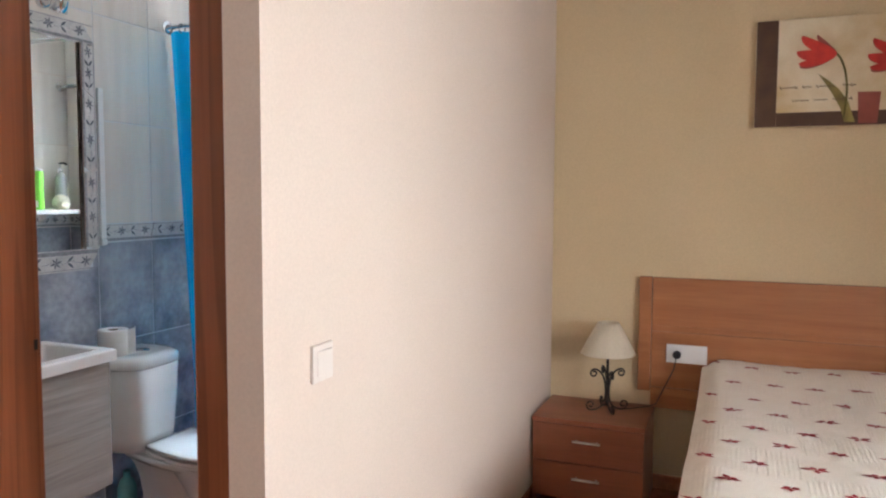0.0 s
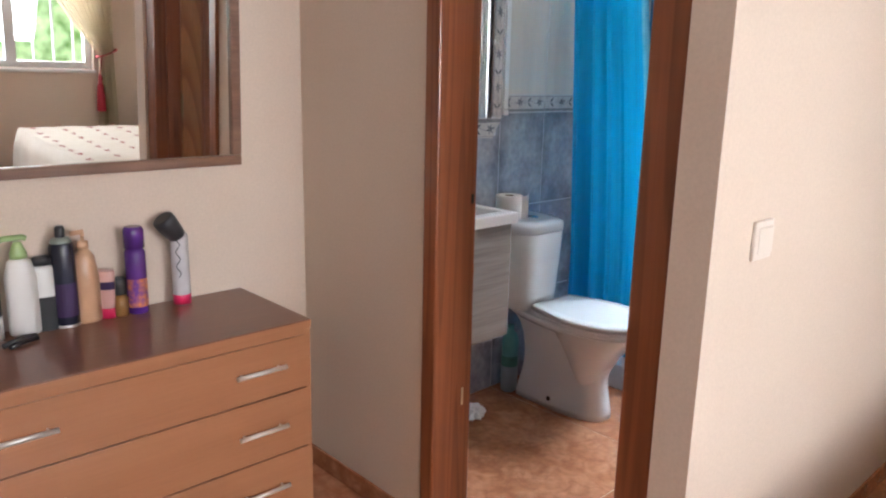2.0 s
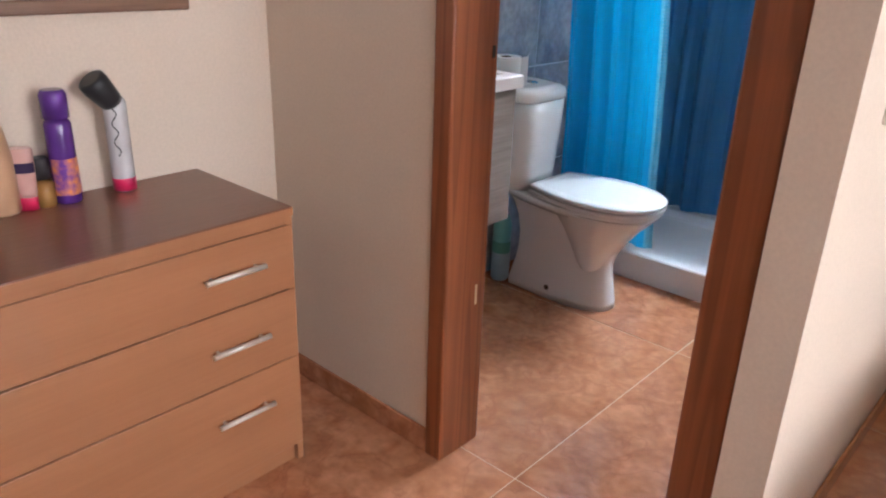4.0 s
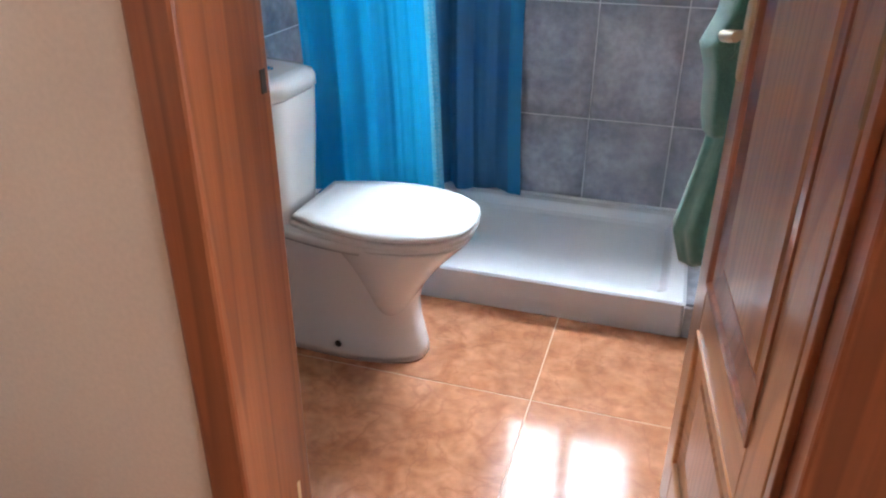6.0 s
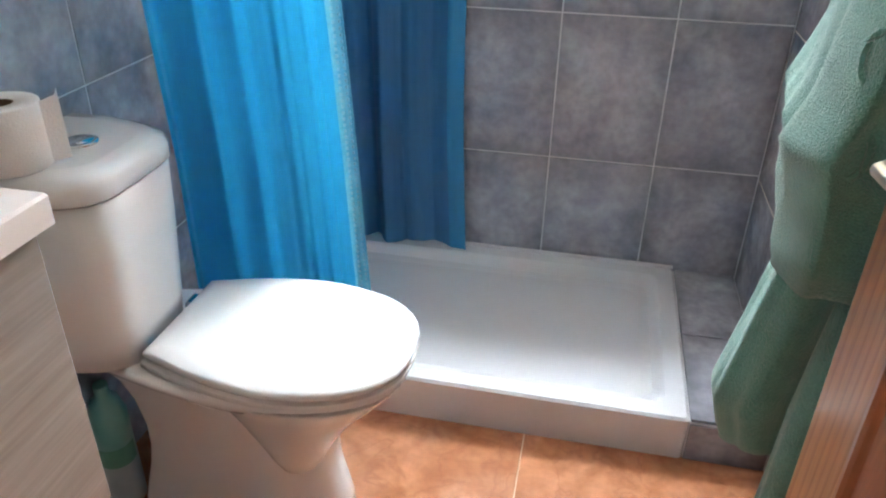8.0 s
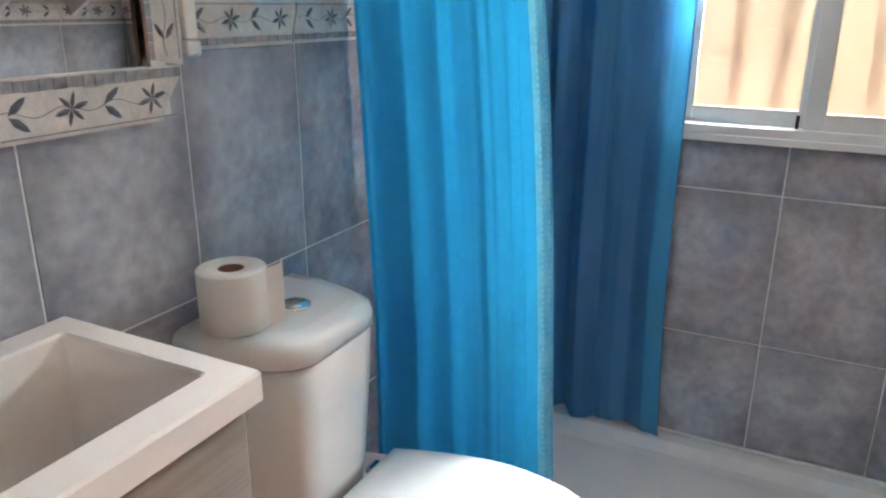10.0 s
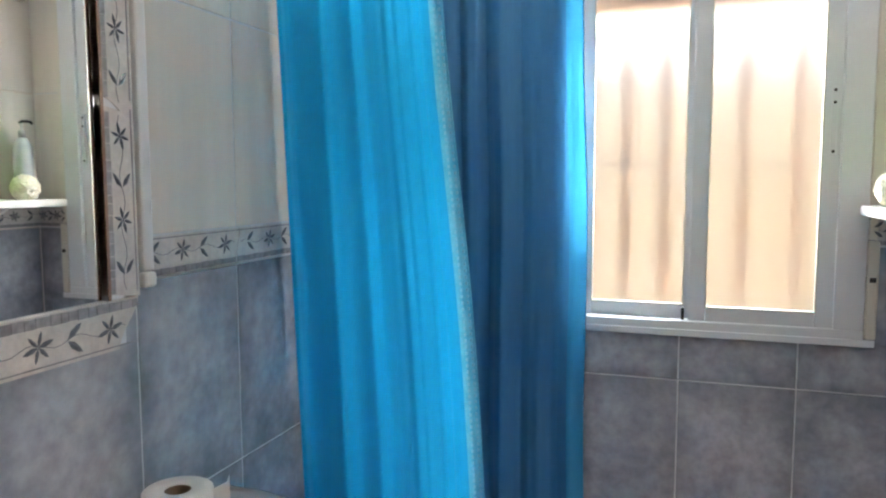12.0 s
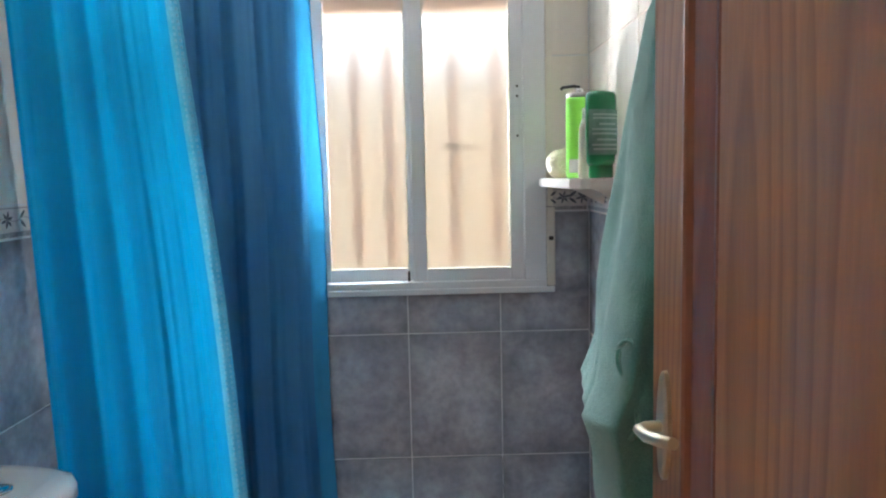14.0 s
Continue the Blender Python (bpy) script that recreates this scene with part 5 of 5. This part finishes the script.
def bed():
    b = thing("bed", "double bed made up with a cream embroidered bedspread", "bed")
    x0, x1, y0, y1 = 0.775, 2.160, 1.78, NORTH - 0.045
    part("base", box((x0 + 0.05, y0 + 0.05, 0.10), (x1 - 0.05, y1 - 0.01, 0.33), 0.01), M_NIGHT, b)
    for lx in (x0 + 0.10, x1 - 0.10):
        for ly in (y0 + 0.12, y1 - 0.12):
            part("leg", lathe([(0.025, 0), (0.028, 0.10)], 12, (lx, ly)), M_IRON, b)
    part("mattress", box((x0 + 0.03, y0 + 0.03, 0.331), (x1 - 0.03, y1 - 0.008, 0.56), 0.04, 3), M_SPREAD, b)
    sp = thing("bedspread", "cream quilted bedspread with small dark red embroidered flowers", "bedspread")
    nx, ny = 70, 90

    def height(u, v):
        x, y = x0 - 0.02 + (x1 - x0 + 0.04) * u, y0 - 0.02 + (y1 - y0 + 0.02) * v
        z = 0.605 + 0.068 * math.exp(-((v - 0.95) / 0.11) ** 2) * (0.85 + 0.15 * math.cos(2 * math.pi * 2 * u)) + 0.010 * noise.noise(Vector((x * 4, y * 4, 0))) + 0.004 * noise.noise(Vector((x * 14, y * 14, 3)))
        return x, y, z
    prof = []
    for j in range(ny + 1):
        v = j / ny
        row = []
        for i in range(-10, nx + 11):
            u = min(max(i / nx, 0), 1)
            x, y, z = height(u, v)
            over = (-i if i < 0 else i - nx if i > nx else 0) / 10
            edge = min(u, 1 - u) * nx
            z -= 0.045 * math.exp(-(edge / 2.2) ** 2)
            if over:
                flare = 0.03 * over + 0.012 * math.sin(v * 46 + (1 if i < 0 else 4)) * over
                x += -flare if i < 0 else flare
                z -= 0.40 * over
            row.append((x, y, z))
        prof.append(row)
    foot = [[(p[0], p[1] - 0.02 - 0.03 * k / 6 - 0.01 * math.sin(p[0] * 30) * k / 6, min(p[2], p[2] - 0.03) - 0.38 * k / 6 if p[2] > 0.45 else max(0.14, p[2] - 0.3 * k / 6)) for p in prof[0]] for k in range(6, 0, -1)]
    rows = foot + prof
    cover_ob = part("cover", loft(rows, closed=False), M_SPREAD, sp, "", True)
    rnd = random.Random(4)
    bm = bmesh.new()
    for j in range(13):
        for i in range(9):
            u = (i + 0.5 * (j % 2) + 0.35) / 9.2
            v = (j + 0.4) / 13.2
            if not 0.02 < u < 0.98:
                continue
            x, y, z = height(u, v)
            a0 = rnd.uniform(-0.9, 0.9)
            for k in range(5):
                a = a0 + 2 * math.pi * k / 5 + rnd.uniform(-0.3, 0.3)
                ln_, wd = rnd.uniform(0.018, 0.040), 0.0085
                d, s = Vector((math.cos(a) * 1.3, math.sin(a) * 0.8, 0)), Vector((-math.sin(a), math.cos(a), 0))
                c0 = Vector((x, y, z + 0.004))
                q = [c0 - s * wd * 0.4, c0 + d * ln_ * 0.5 - s * wd, c0 + d * ln_, c0 + d * ln_ * 0.5 + s * wd]
                bm.faces.new([bm.verts.new(p) for p in q])
    em = part("embroidery", bm, M_EMBROID, sp, "dark red embroidered flower sprigs")
    em["kind"] = "stuff"


bed()


def picture():
    p = thing("wall_picture", "unframed canvas print of red tulips with a dark brown edge", "picture")
    x0, x1, z0, z1, y = 0.936, 1.95, 1.702, 2.163, NORTH - 0.001
    M_CANV = mat("cream_canvas_print", (0.76, 0.66, 0.48), 0.8, second=(0.58, 0.42, 0.22), scale=5, amount=0.9, grain=0.08, grain_scale=200, bump=0.2)
    M_BAND = mat("dark_brown_print", (0.065, 0.028, 0.016), 0.7, second=(0.10, 0.05, 0.025), scale=9, amount=0.8)
    M_RED = mat("tulip_red_print", (0.56, 0.035, 0.02), 0.7, second=(0.42, 0.02, 0.015), scale=30, amount=0.9)
    M_STEM = mat("olive_stem_print", (0.16, 0.14, 0.03), 0.7, second=(0.10, 0.08, 0.02), scale=30)
    M_LEAFGREEN = mat("olive_leaf_print", (0.30, 0.24, 0.06), 0.7, second=(0.17, 0.13, 0.035), scale=18, amount=0.9)
    M_POT = mat("dusty_red_pot_print", (0.30, 0.075, 0.05), 0.7, second=(0.22, 0.05, 0.035), scale=14)
    part("canvas", box((x0, y - 0.028, z0), (x1, y, z1), 0.003), M_CANV, p)
    part("side_band", box((x0 + 0.002, y - 0.0295, z0 + 0.002), (x0 + 0.088, y - 0.0282, z1 - 0.002)), M_BAND, p)
    part("lower_band", box((x0 + 0.0885, y - 0.0295, z0 + 0.002), (x1 - 0.002, y - 0.0282, z0 + 0.062)), M_BAND, p)

    def blob(name, pts, material, d):
        bm = bmesh.new()
        f = bm.faces.new([bm.verts.new((a, y - d, c)) for a, c in pts])
        r = bmesh.ops.extrude_face_region(bm, geom=[f])
        bmesh.ops.translate(bm, verts=[v for v in r["geom"] if isinstance(v, bmesh.types.BMVert)], vec=(0, 0.0012, 0))
        bmesh.ops.recalc_face_normals(bm, faces=bm.faces[:])
        return part(name, bm, material, p)

    def petal(cx, cz, ang, ln_, wd):
        out = []
        for i in range(20):
            a = 2 * math.pi * i / 20
            u, w = ln_ * (0.5 + 0.5 * math.cos(a)), wd * math.sin(a) * (0.6 + 0.4 * math.cos(a * 0.5))
            out.append((cx + u * math.cos(ang) - w * math.sin(ang), cz + u * math.sin(ang) + w * math.cos(ang)))
        return out
    for dx, dz in ((0.0, 0.0), (0.27, -0.03), (0.50, 0.01)):
        bx, bz = 1.252 + dx, 2.004 + dz
        for k, (ang, ln_, wd, tone) in enumerate(((2.30, 0.115, 0.020, M_POT), (2.58, 0.160, 0.036, M_RED), (3.45, 0.150, 0.026, M_POT), (3.36, 0.150, 0.030, M_RED), (3.02, 0.156, 0.040, M_RED))):
            blob("petal", petal(bx, bz, ang, ln_, wd), tone, 0.0300 + 0.0006 * k)
        stem = [(bx + 0.043 * math.sin(2.4 * (q / 12) ** 0.8), y - 0.029, bz - 0.30 * (q / 12) ** 1.15) for q in range(13)]
        part("stem", tube([p_ for p_ in stem if p_[2] > z0 + 0.012], 0.0045, 5), M_STEM, p)
        blob("leaf", [(bx - 0.070, bz - 0.077), (bx - 0.028, bz - 0.108), (bx + 0.012, bz - 0.145), (bx + 0.050, bz - 0.20), (bx + 0.078, bz - 0.287), (bx + 0.038, bz - 0.287), (bx + 0.020, bz - 0.225), (bx - 0.012, bz - 0.165), (bx - 0.045, bz - 0.113)], M_LEAFGREEN, 0.0297)
    blob("pot", [(1.342, z0 + 0.008), (1.412, z0 + 0.008), (1.422, z0 + 0.137), (1.336, z0 + 0.140)], M_POT, 0.0330)
    for zz, a, c in ((1.872, 1.035, 1.33), (1.815, 1.085, 1.37)):
        rnd = random.Random(int(a * 1000))
        while a < c - 0.03:
            b2 = min(c, a + rnd.uniform(0.035, 0.085))
            n = max(8, int((b2 - a) * 420))
            tall = [rnd.choice((0.25, 0.4, 0.5, 1.3)) for _ in range(n // 4 + 2)]
            part("script_word", tube([(a + (b2 - a) * q / n, y - 0.029, zz + 0.008 * (a - 1.2) + 0.006 * math.sin(q * 1.6) * tall[q // 4]) for q in range(n + 1)], 0.0017, 4), M_BAND, p, "illegible handwritten word")
            a = b2 + rnd.uniform(0.012, 0.028)


picture()


def bed_curtain():
    c = thing("bedroom_curtain", "cream voile curtain tied back beside the bedroom window", "curtain")
    x = EAST - 0.075

    def edges(v):
        """Left and right edge of the gathered cloth at depth v below the rail."""
        if v < 0.55:
            t = v / 0.55
            return 1.78 + 0.66 * t ** 1.5, 2.56 - 0.02 * t
        t = (v - 0.55) / 0.45
        return 2.44 - 0.04 * t, 2.54 + 0.04 * t
    rows = []
    for j in range(45):
        v = j / 44
        a, bb = edges(v)
        rows.append([(x + 0.022 * math.sin(i * 1.15 + 3 * v) + 0.008 * math.sin(i * 2.7), a + (bb - a) * i / 60, 2.28 - 2.2 * v) for i in range(61)])
    part("cloth", loft(rows, closed=False), M_VOILE, c, "", True)
    t = thing("curtain_tieback", "cord tieback with a crimson tassel", "tieback")
    part("cord", tube([(x + 0.05 * math.cos(a) , 2.49 + 0.075 * math.sin(a), 1.08 + 0.03 * math.sin(a)) for a in [2 * math.pi * q / 20 for q in range(21)]], 0.007, 6), M_TASSEL, t)
    part("tassel", lathe([(0.006, 0.93), (0.018, 0.90), (0.012, 0.87), (0.024, 0.84), (0.034, 0.66), (0.03, 0.655)], 16, (x - 0.052, 2.42)), M_TASSEL, t, "crimson yarn tassel", True)
    part("drop_cord", tube([(x - 0.048, 2.44, 1.06), (x - 0.052, 2.42, 0.92)], 0.004, 6), M_TASSEL, t)
    r = thing("curtain_pole", "slim wooden curtain pole above the bedroom window", "curtain pole")
    part("pole", tube([(x, 0.95, 2.30), (x, 2.62, 2.30)], 0.014, 12), M_FRAME_DARK, r, "", True)
    for yy in (1.0, 2.58):
        part("bracket", box((x, yy - 0.01, 2.285), (EAST, yy + 0.01, 2.315)), M_FRAME_DARK, r)


bed_curtain()

# ---- bathroom mirror with its ceramic border, and the tiles ----
def place(origin, normal):
    n = Vector(normal)
    u = Vector((0, 0, 1)).cross(n)
    return Matrix((( u.x, 0, n.x, origin[0]), (u.y, 0, n.y, origin[1]), (0, 1, 0, origin[2]), (0, 0, 0, 1)))


TILES = {}


def tile_mesh(w, h, d, material, edge=0.0010):
    key = (round(w, 4), round(h, 4), d, material.name)
    if key not in TILES:
        e = edge
        rings = [(0, 0, 0), (0, 0, d - e * 0.7), (e, e, d)]
        vs = [p for i, j, z in rings for p in ((i, j, z), (w - i, j, z), (w - i, h - j, z), (i, h - j, z))]
        fs = [(a, (a + 1) % 4, 4 + (a + 1) % 4, 4 + a) for a in range(4)] + [(4 + a, 4 + (a + 1) % 4, 8 + (a + 1) % 4, 8 + a) for a in range(4)] + [(8, 9, 10, 11)]
        me = bpy.data.meshes.new("tile")
        me.from_pydata(vs, [], fs)
        me.materials.append(material)
        TILES[key] = me
    return TILES[key]


def tile(name, parent, m, w, h, d, material):
    ob = new(name, tile_mesh(w, h, d, material))
    ob.parent = parent
    ob.matrix_basis = m
    return ob


MOTIFS = {}


def motif_mesh(L, h):
    """Raised flowers and leaf pairs with a fine tendril, for one border tile."""
    key = (round(L, 3), round(h, 3))
    if key in MOTIFS:
        return MOTIFS[key]
    bm = bmesh.new()

    def petal(cx, cy, a, ln_, wd):
        c, s = math.cos(a), math.sin(a)
        pts = [(0, 0), (0.35, wd), (0.75, wd * 0.75), (1, 0), (0.75, -wd * 0.75), (0.35, -wd)]
        ring = [bm.verts.new((cx + ln_ * (u * c - w * s), cy + ln_ * (u * s + w * c), 0)) for u, w in pts]
        mid = bm.verts.new((cx + ln_ * 0.5 * c, cy + ln_ * 0.5 * s, 0.0028))
        for i in range(6):
            bm.faces.new((ring[i], ring[(i + 1) % 6], mid))
    cy, r = h * 0.52, h * 0.30
    for f in (0.41, 0.86):
        for k in range(6):
            petal(f * L, cy, math.pi / 3 * k + 0.26, r * (1.0 if k % 3 else 1.15), 0.15)
    for f in (0.15, 0.62):
        for s in (-1, 1):
            petal(f * L - r * 0.5, cy + s * 0.001, s * 0.66, r * 1.45, 0.16)
    pts = [(L * (0.03 + 0.94 * q / 24), cy + h * 0.07 * math.sin(q * 0.9), 0) for q in range(25)]
    t = tube(pts, 0.0006, 4)
    me = bpy.data.meshes.new("tmp")
    t.to_mesh(me)
    t.free()
    bm.from_mesh(me)
    bpy.data.meshes.remove(me)
    me = bpy.data.meshes.new("motif")
    bm.to_mesh(me)
    bm.free()
    me.materials.append(M_MOTIF)
    MOTIFS[key] = me
    return me


RIBS = {}


def rib_mesh(L, w, lines):
    """A rope of small glazed ribs along one edge and a fine dark line along the other."""
    key = (round(L, 3), round(w, 3), round(lines, 4))
    if key not in RIBS:
        rnd = random.Random(2)
        bm = bmesh.new()
        x = 0.002
        while x < L - 0.008:
            s = rnd.uniform(0.011, 0.024)
            add_box(bm, (x, rnd.uniform(0, 0.0015), 0), (min(x + s, L - 0.001), w - rnd.uniform(0, 0.0015), 0.0018))
            x += s + 0.0012
        add_box(bm, (0.001, lines, 0), (L - 0.001, lines + 0.0022, 0.0008))
        me = bpy.data.meshes.new("ribbed_edge")
        bm.to_mesh(me)
        bm.free()
        me.materials.append(M_MOTIF_EDGE)
        RIBS[key] = me
    return RIBS[key]


def wavy_tile_mesh(w, h, d, amp):
    """A border tile whose short ends are cut in an S, so that neighbours interlock."""
    key = ("wavy", round(w, 4), round(h, 4), d, amp)
    if key not in TILES:
        n = 8
        off = [amp * (2 * (k / n) ** 2 * (3 - 2 * k / n) - 1) for k in range(n + 1)]
        vs = [p for z in (0, d) for k in range(n + 1) for p in ((off[k], h * k / n, z), (w + off[k], h * k / n, z))]
        t = 2 * (n + 1)
        fs = [(t + 2 * k, t + 2 * k + 1, t + 2 * k + 3, t + 2 * k + 2) for k in range(n)]
        fs += [(2 * k, t + 2 * k, t + 2 * k + 2, 2 * k + 2) for k in range(n)] + [(2 * k + 1, 2 * k + 3, t + 2 * k + 3, t + 2 * k + 1) for k in range(n)]
        fs += [(0, 1, t + 1, t), (2 * n, t + 2 * n, t + 2 * n + 1, 2 * n + 1)]
        me = bpy.data.meshes.new("border_tile")
        me.from_pydata(vs, [], fs)
        me.materials.append(M_BORDER)
        TILES[key] = me
    return TILES[key]


def border(parent, m, L, h, d=0.012, rib_top=False, rib=0.012, amp=0.0):
    if amp:
        t = new("border_tile", wavy_tile_mesh(L - 0.003, h, d, amp))
        t.parent = parent
        t.matrix_basis = m
    else:
        t = tile("border_tile", parent, m, L - 0.002, h, d, M_BORDER)
    lines = -(h - rib - 0.007) if rib_top else h - 0.007
    lean = amp if rib_top else -amp
    for me, off in ((motif_mesh(L - 0.002, h), (0, rib * (-0.4 if rib_top else 0.4), d)), (rib_mesh(L - 0.002, rib, lines), (lean * 0.8, h - rib - 0.002 if rib_top else 0.002, d))):
        o = new(me.name.split(".")[0], me)
        o.parent = t
        o.matrix_basis = Matrix.Translation(off)
    return t


def bath_mirror():
    yl, yr, zb, zt = 1.985, 2.644, 1.187, 1.955
    m = thing("bathroom_mirror", "rectangular bathroom mirror framed in flowered ceramic border tiles", "mirror")
    part("glass", box((BW + 0.001, yl - 0.006, zb - 0.006), (BW + 0.007, yr + 0.006, zt + 0.006)), M_MIRROR, m, "silvered mirror glass")
    w, x = 0.072, BW + 0.001
    bm = bmesh.new()
    frame_bars(bm, (BW + 0.0012, yl - 0.060, zb - 0.072), (BW + 0.0125, yr + 0.034, zt + 0.060), 0.034, 0)
    part("grout_bed", bm, M_GROUT, m, "pale grout between the border tiles")
    end = yr + 0.042
    for y1, L in ((end, 0.294), (end - 0.294, 0.294), (end - 0.588, 0.16)):
        border(m, place((x, y1 - L, zb - 0.078), (1, 0, 0)), L, 0.078, 0.014, True, 0.016, 0.022)
        border(m, place((x, y1 - L, zt), (1, 0, 0)), L, w, 0.014, False, 0.012, -0.022)
    for z0, H in ((zb + 0.004, 0.290), (zb + 0.294, 0.294), (zb + 0.588, 0.178)):
        turn = Matrix.Rotation(radians(90), 4, "Z")
        border(m, place((x, yr + 0.066, z0), (1, 0, 0)) @ turn, H, 0.066, 0.0135, True, 0.012, 0.016 if z0 > zb + 0.1 else 0.004)
        border(m, place((x, yl, z0), (1, 0, 0)) @ turn, H, 0.066, 0.0135, False)
    for lo, hi in (((BW + 0.0155, yr - 0.004, zb), (BW + 0.018, yr + 0.002, zt)), ((BW + 0.0155, yl - 0.002, zb), (BW + 0.018, yl + 0.004, zt))):
        part("inner_trim", box(lo, hi, 0.001), M_FRAME_DARK, m)
    lamp = thing("mirror_lamp", "small chrome spotlight above the bathroom mirror", "wall lamp")
    part("base", lathe([(0.03, 0), (0.03, 0.012), (0.02, 0.02)], 18), M_CHROME, lamp, "", True, pose(BW + 0.001, 2.50, 2.075, 0, 90, 0))
    part("arm", tube([(BW + 0.015, 2.50, 2.075), (BW + 0.07, 2.50, 2.095), (BW + 0.09, 2.50, 2.08)], 0.006), M_CHROME, lamp, "", True)
    part("head", lathe([(0.016, 0.03), (0.026, 0.01), (0.030, -0.04), (0.026, -0.04), (0.02, 0.0)], 18), M_CHROME, lamp, "", True, pose(BW + 0.09, 2.50, 2.065, 0, 20, 0))


bath_mirror()


def cut(rect, hole):
    """What is left of a rectangle (u0, v0, u1, v1) outside a hole."""
    u0, v0, u1, v1 = rect
    if not hole:
        return [rect]
    a0, b0, a1, b1 = hole
    if u1 <= a0 or u0 >= a1 or v1 <= b0 or v0 >= b1:
        return [rect]
    out = [(u0, v0, u1, min(v1, b0)), (u0, max(v0, b1), u1, v1), (u0, max(v0, b0), min(u1, a0), min(v1, b1)), (max(u0, a1), max(v0, b0), u1, min(v1, b1))]
    return [r for r in out if r[2] - r[0] > 0.008 and r[3] - r[1] > 0.008]


def tile_wall(parent, origin, normal, L, joints, rows, hole=None, gap=0.004):
    """Tiles along a wall: origin at its low corner, u to the right as one faces it."""
    m = place(origin, normal)
    us = [0] + [j for j in sorted(joints) if 0.01 < j < L - 0.01] + [L]
    for v0, v1, kind in rows:
        for a, c in zip(us, us[1:]):
            for u0, w0, u1, w1 in cut((a + gap / 2, v0 + gap / 2, c - gap / 2, v1 - gap / 2), hole):
                mm = m @ Matrix.Translation((u0, w0, 0))
                if kind == "border":
                    border(parent, mm, u1 - u0 + 0.002, w1 - w0, T + 0.002, amp=0.008) if u1 - u0 > 0.09 else tile("border_tile", parent, mm, u1 - u0, w1 - w0, T, M_BORDER)
                else:
                    tile("tile", parent, mm, u1 - u0, w1 - w0, T, M_GREY if kind == "grey" else M_LIGHT)


def rows_from(z1, z2, z3):
    return [(0.0, z1, "grey"), (z1, z2, "grey"), (z2, z3, "grey"), (z3, z3 + 0.073, "border"), (z3 + 0.073, z3 + 0.473, "light"), (z3 + 0.473, z3 + 0.873, "light"), (z3 + 0.873, TOP - 0.002, "light")]


tile_wall(wall_bath_west, (BW - T, BS, 0), (1, 0, 0), BN - BS, [2.437 + 0.2815 * k - BS for k in range(-3, 6)], rows_from(0.404, 0.808, 1.206))
tile_wall(wall_bath_north, (BW, BN + T, 0), (0, -1, 0), BR - BW, [-0.583 + 0.2905 * k - BW for k in range(-4, 4)], rows_from(0.430, 0.831, 1.206), (WIN[0] - 0.02 - BW, WIN[2], WIN[1] + 0.012 - BW, WIN[3]))
tile_wall(wall_side, (BR + T, BN, 0), (-1, 0, 0), BN - BS, [0.255 + 0.2815 * k for k in range(8)], rows_from(0.420, 0.820, 1.206))
tile_wall(wall_door, (OPEN_L - 0.001, BS - T, 0), (0, 1, 0), OPEN_L - BW, [0.28, 0.56], rows_from(0.404, 0.808, 1.206))
for y in (3.143, 3.475):
    tile("tile", ledge, Matrix.Translation((-0.185, y, 0.104)), 0.169, 0.328, 0.008, M_GREY)
tile("tile", ledge, place((-0.186, 3.139, 0.002), (0, -1, 0)), 0.172, 0.100, 0.005, M_GREY)

# floor tiles
FS, FX, FY = 0.885, -0.546, 2.715
for i in range(-2, 5):
    for j in range(-6, 3):
        x0, y0 = max(FX + i * FS, WEST - 0.05) + 0.0015, max(FY + j * FS, SOUTH) + 0.0015
        x1, y1 = min(FX + (i + 1) * FS, EAST) - 0.0015, min(FY + (j + 1) * FS, NORTH) - 0.0015
        if x1 - x0 > 0.02 and y1 - y0 > 0.02:
            tile("tile", floor, Matrix.Translation((x0, y0, -0.008)), x1 - x0, y1 - y0, 0.008, M_FLOOR)
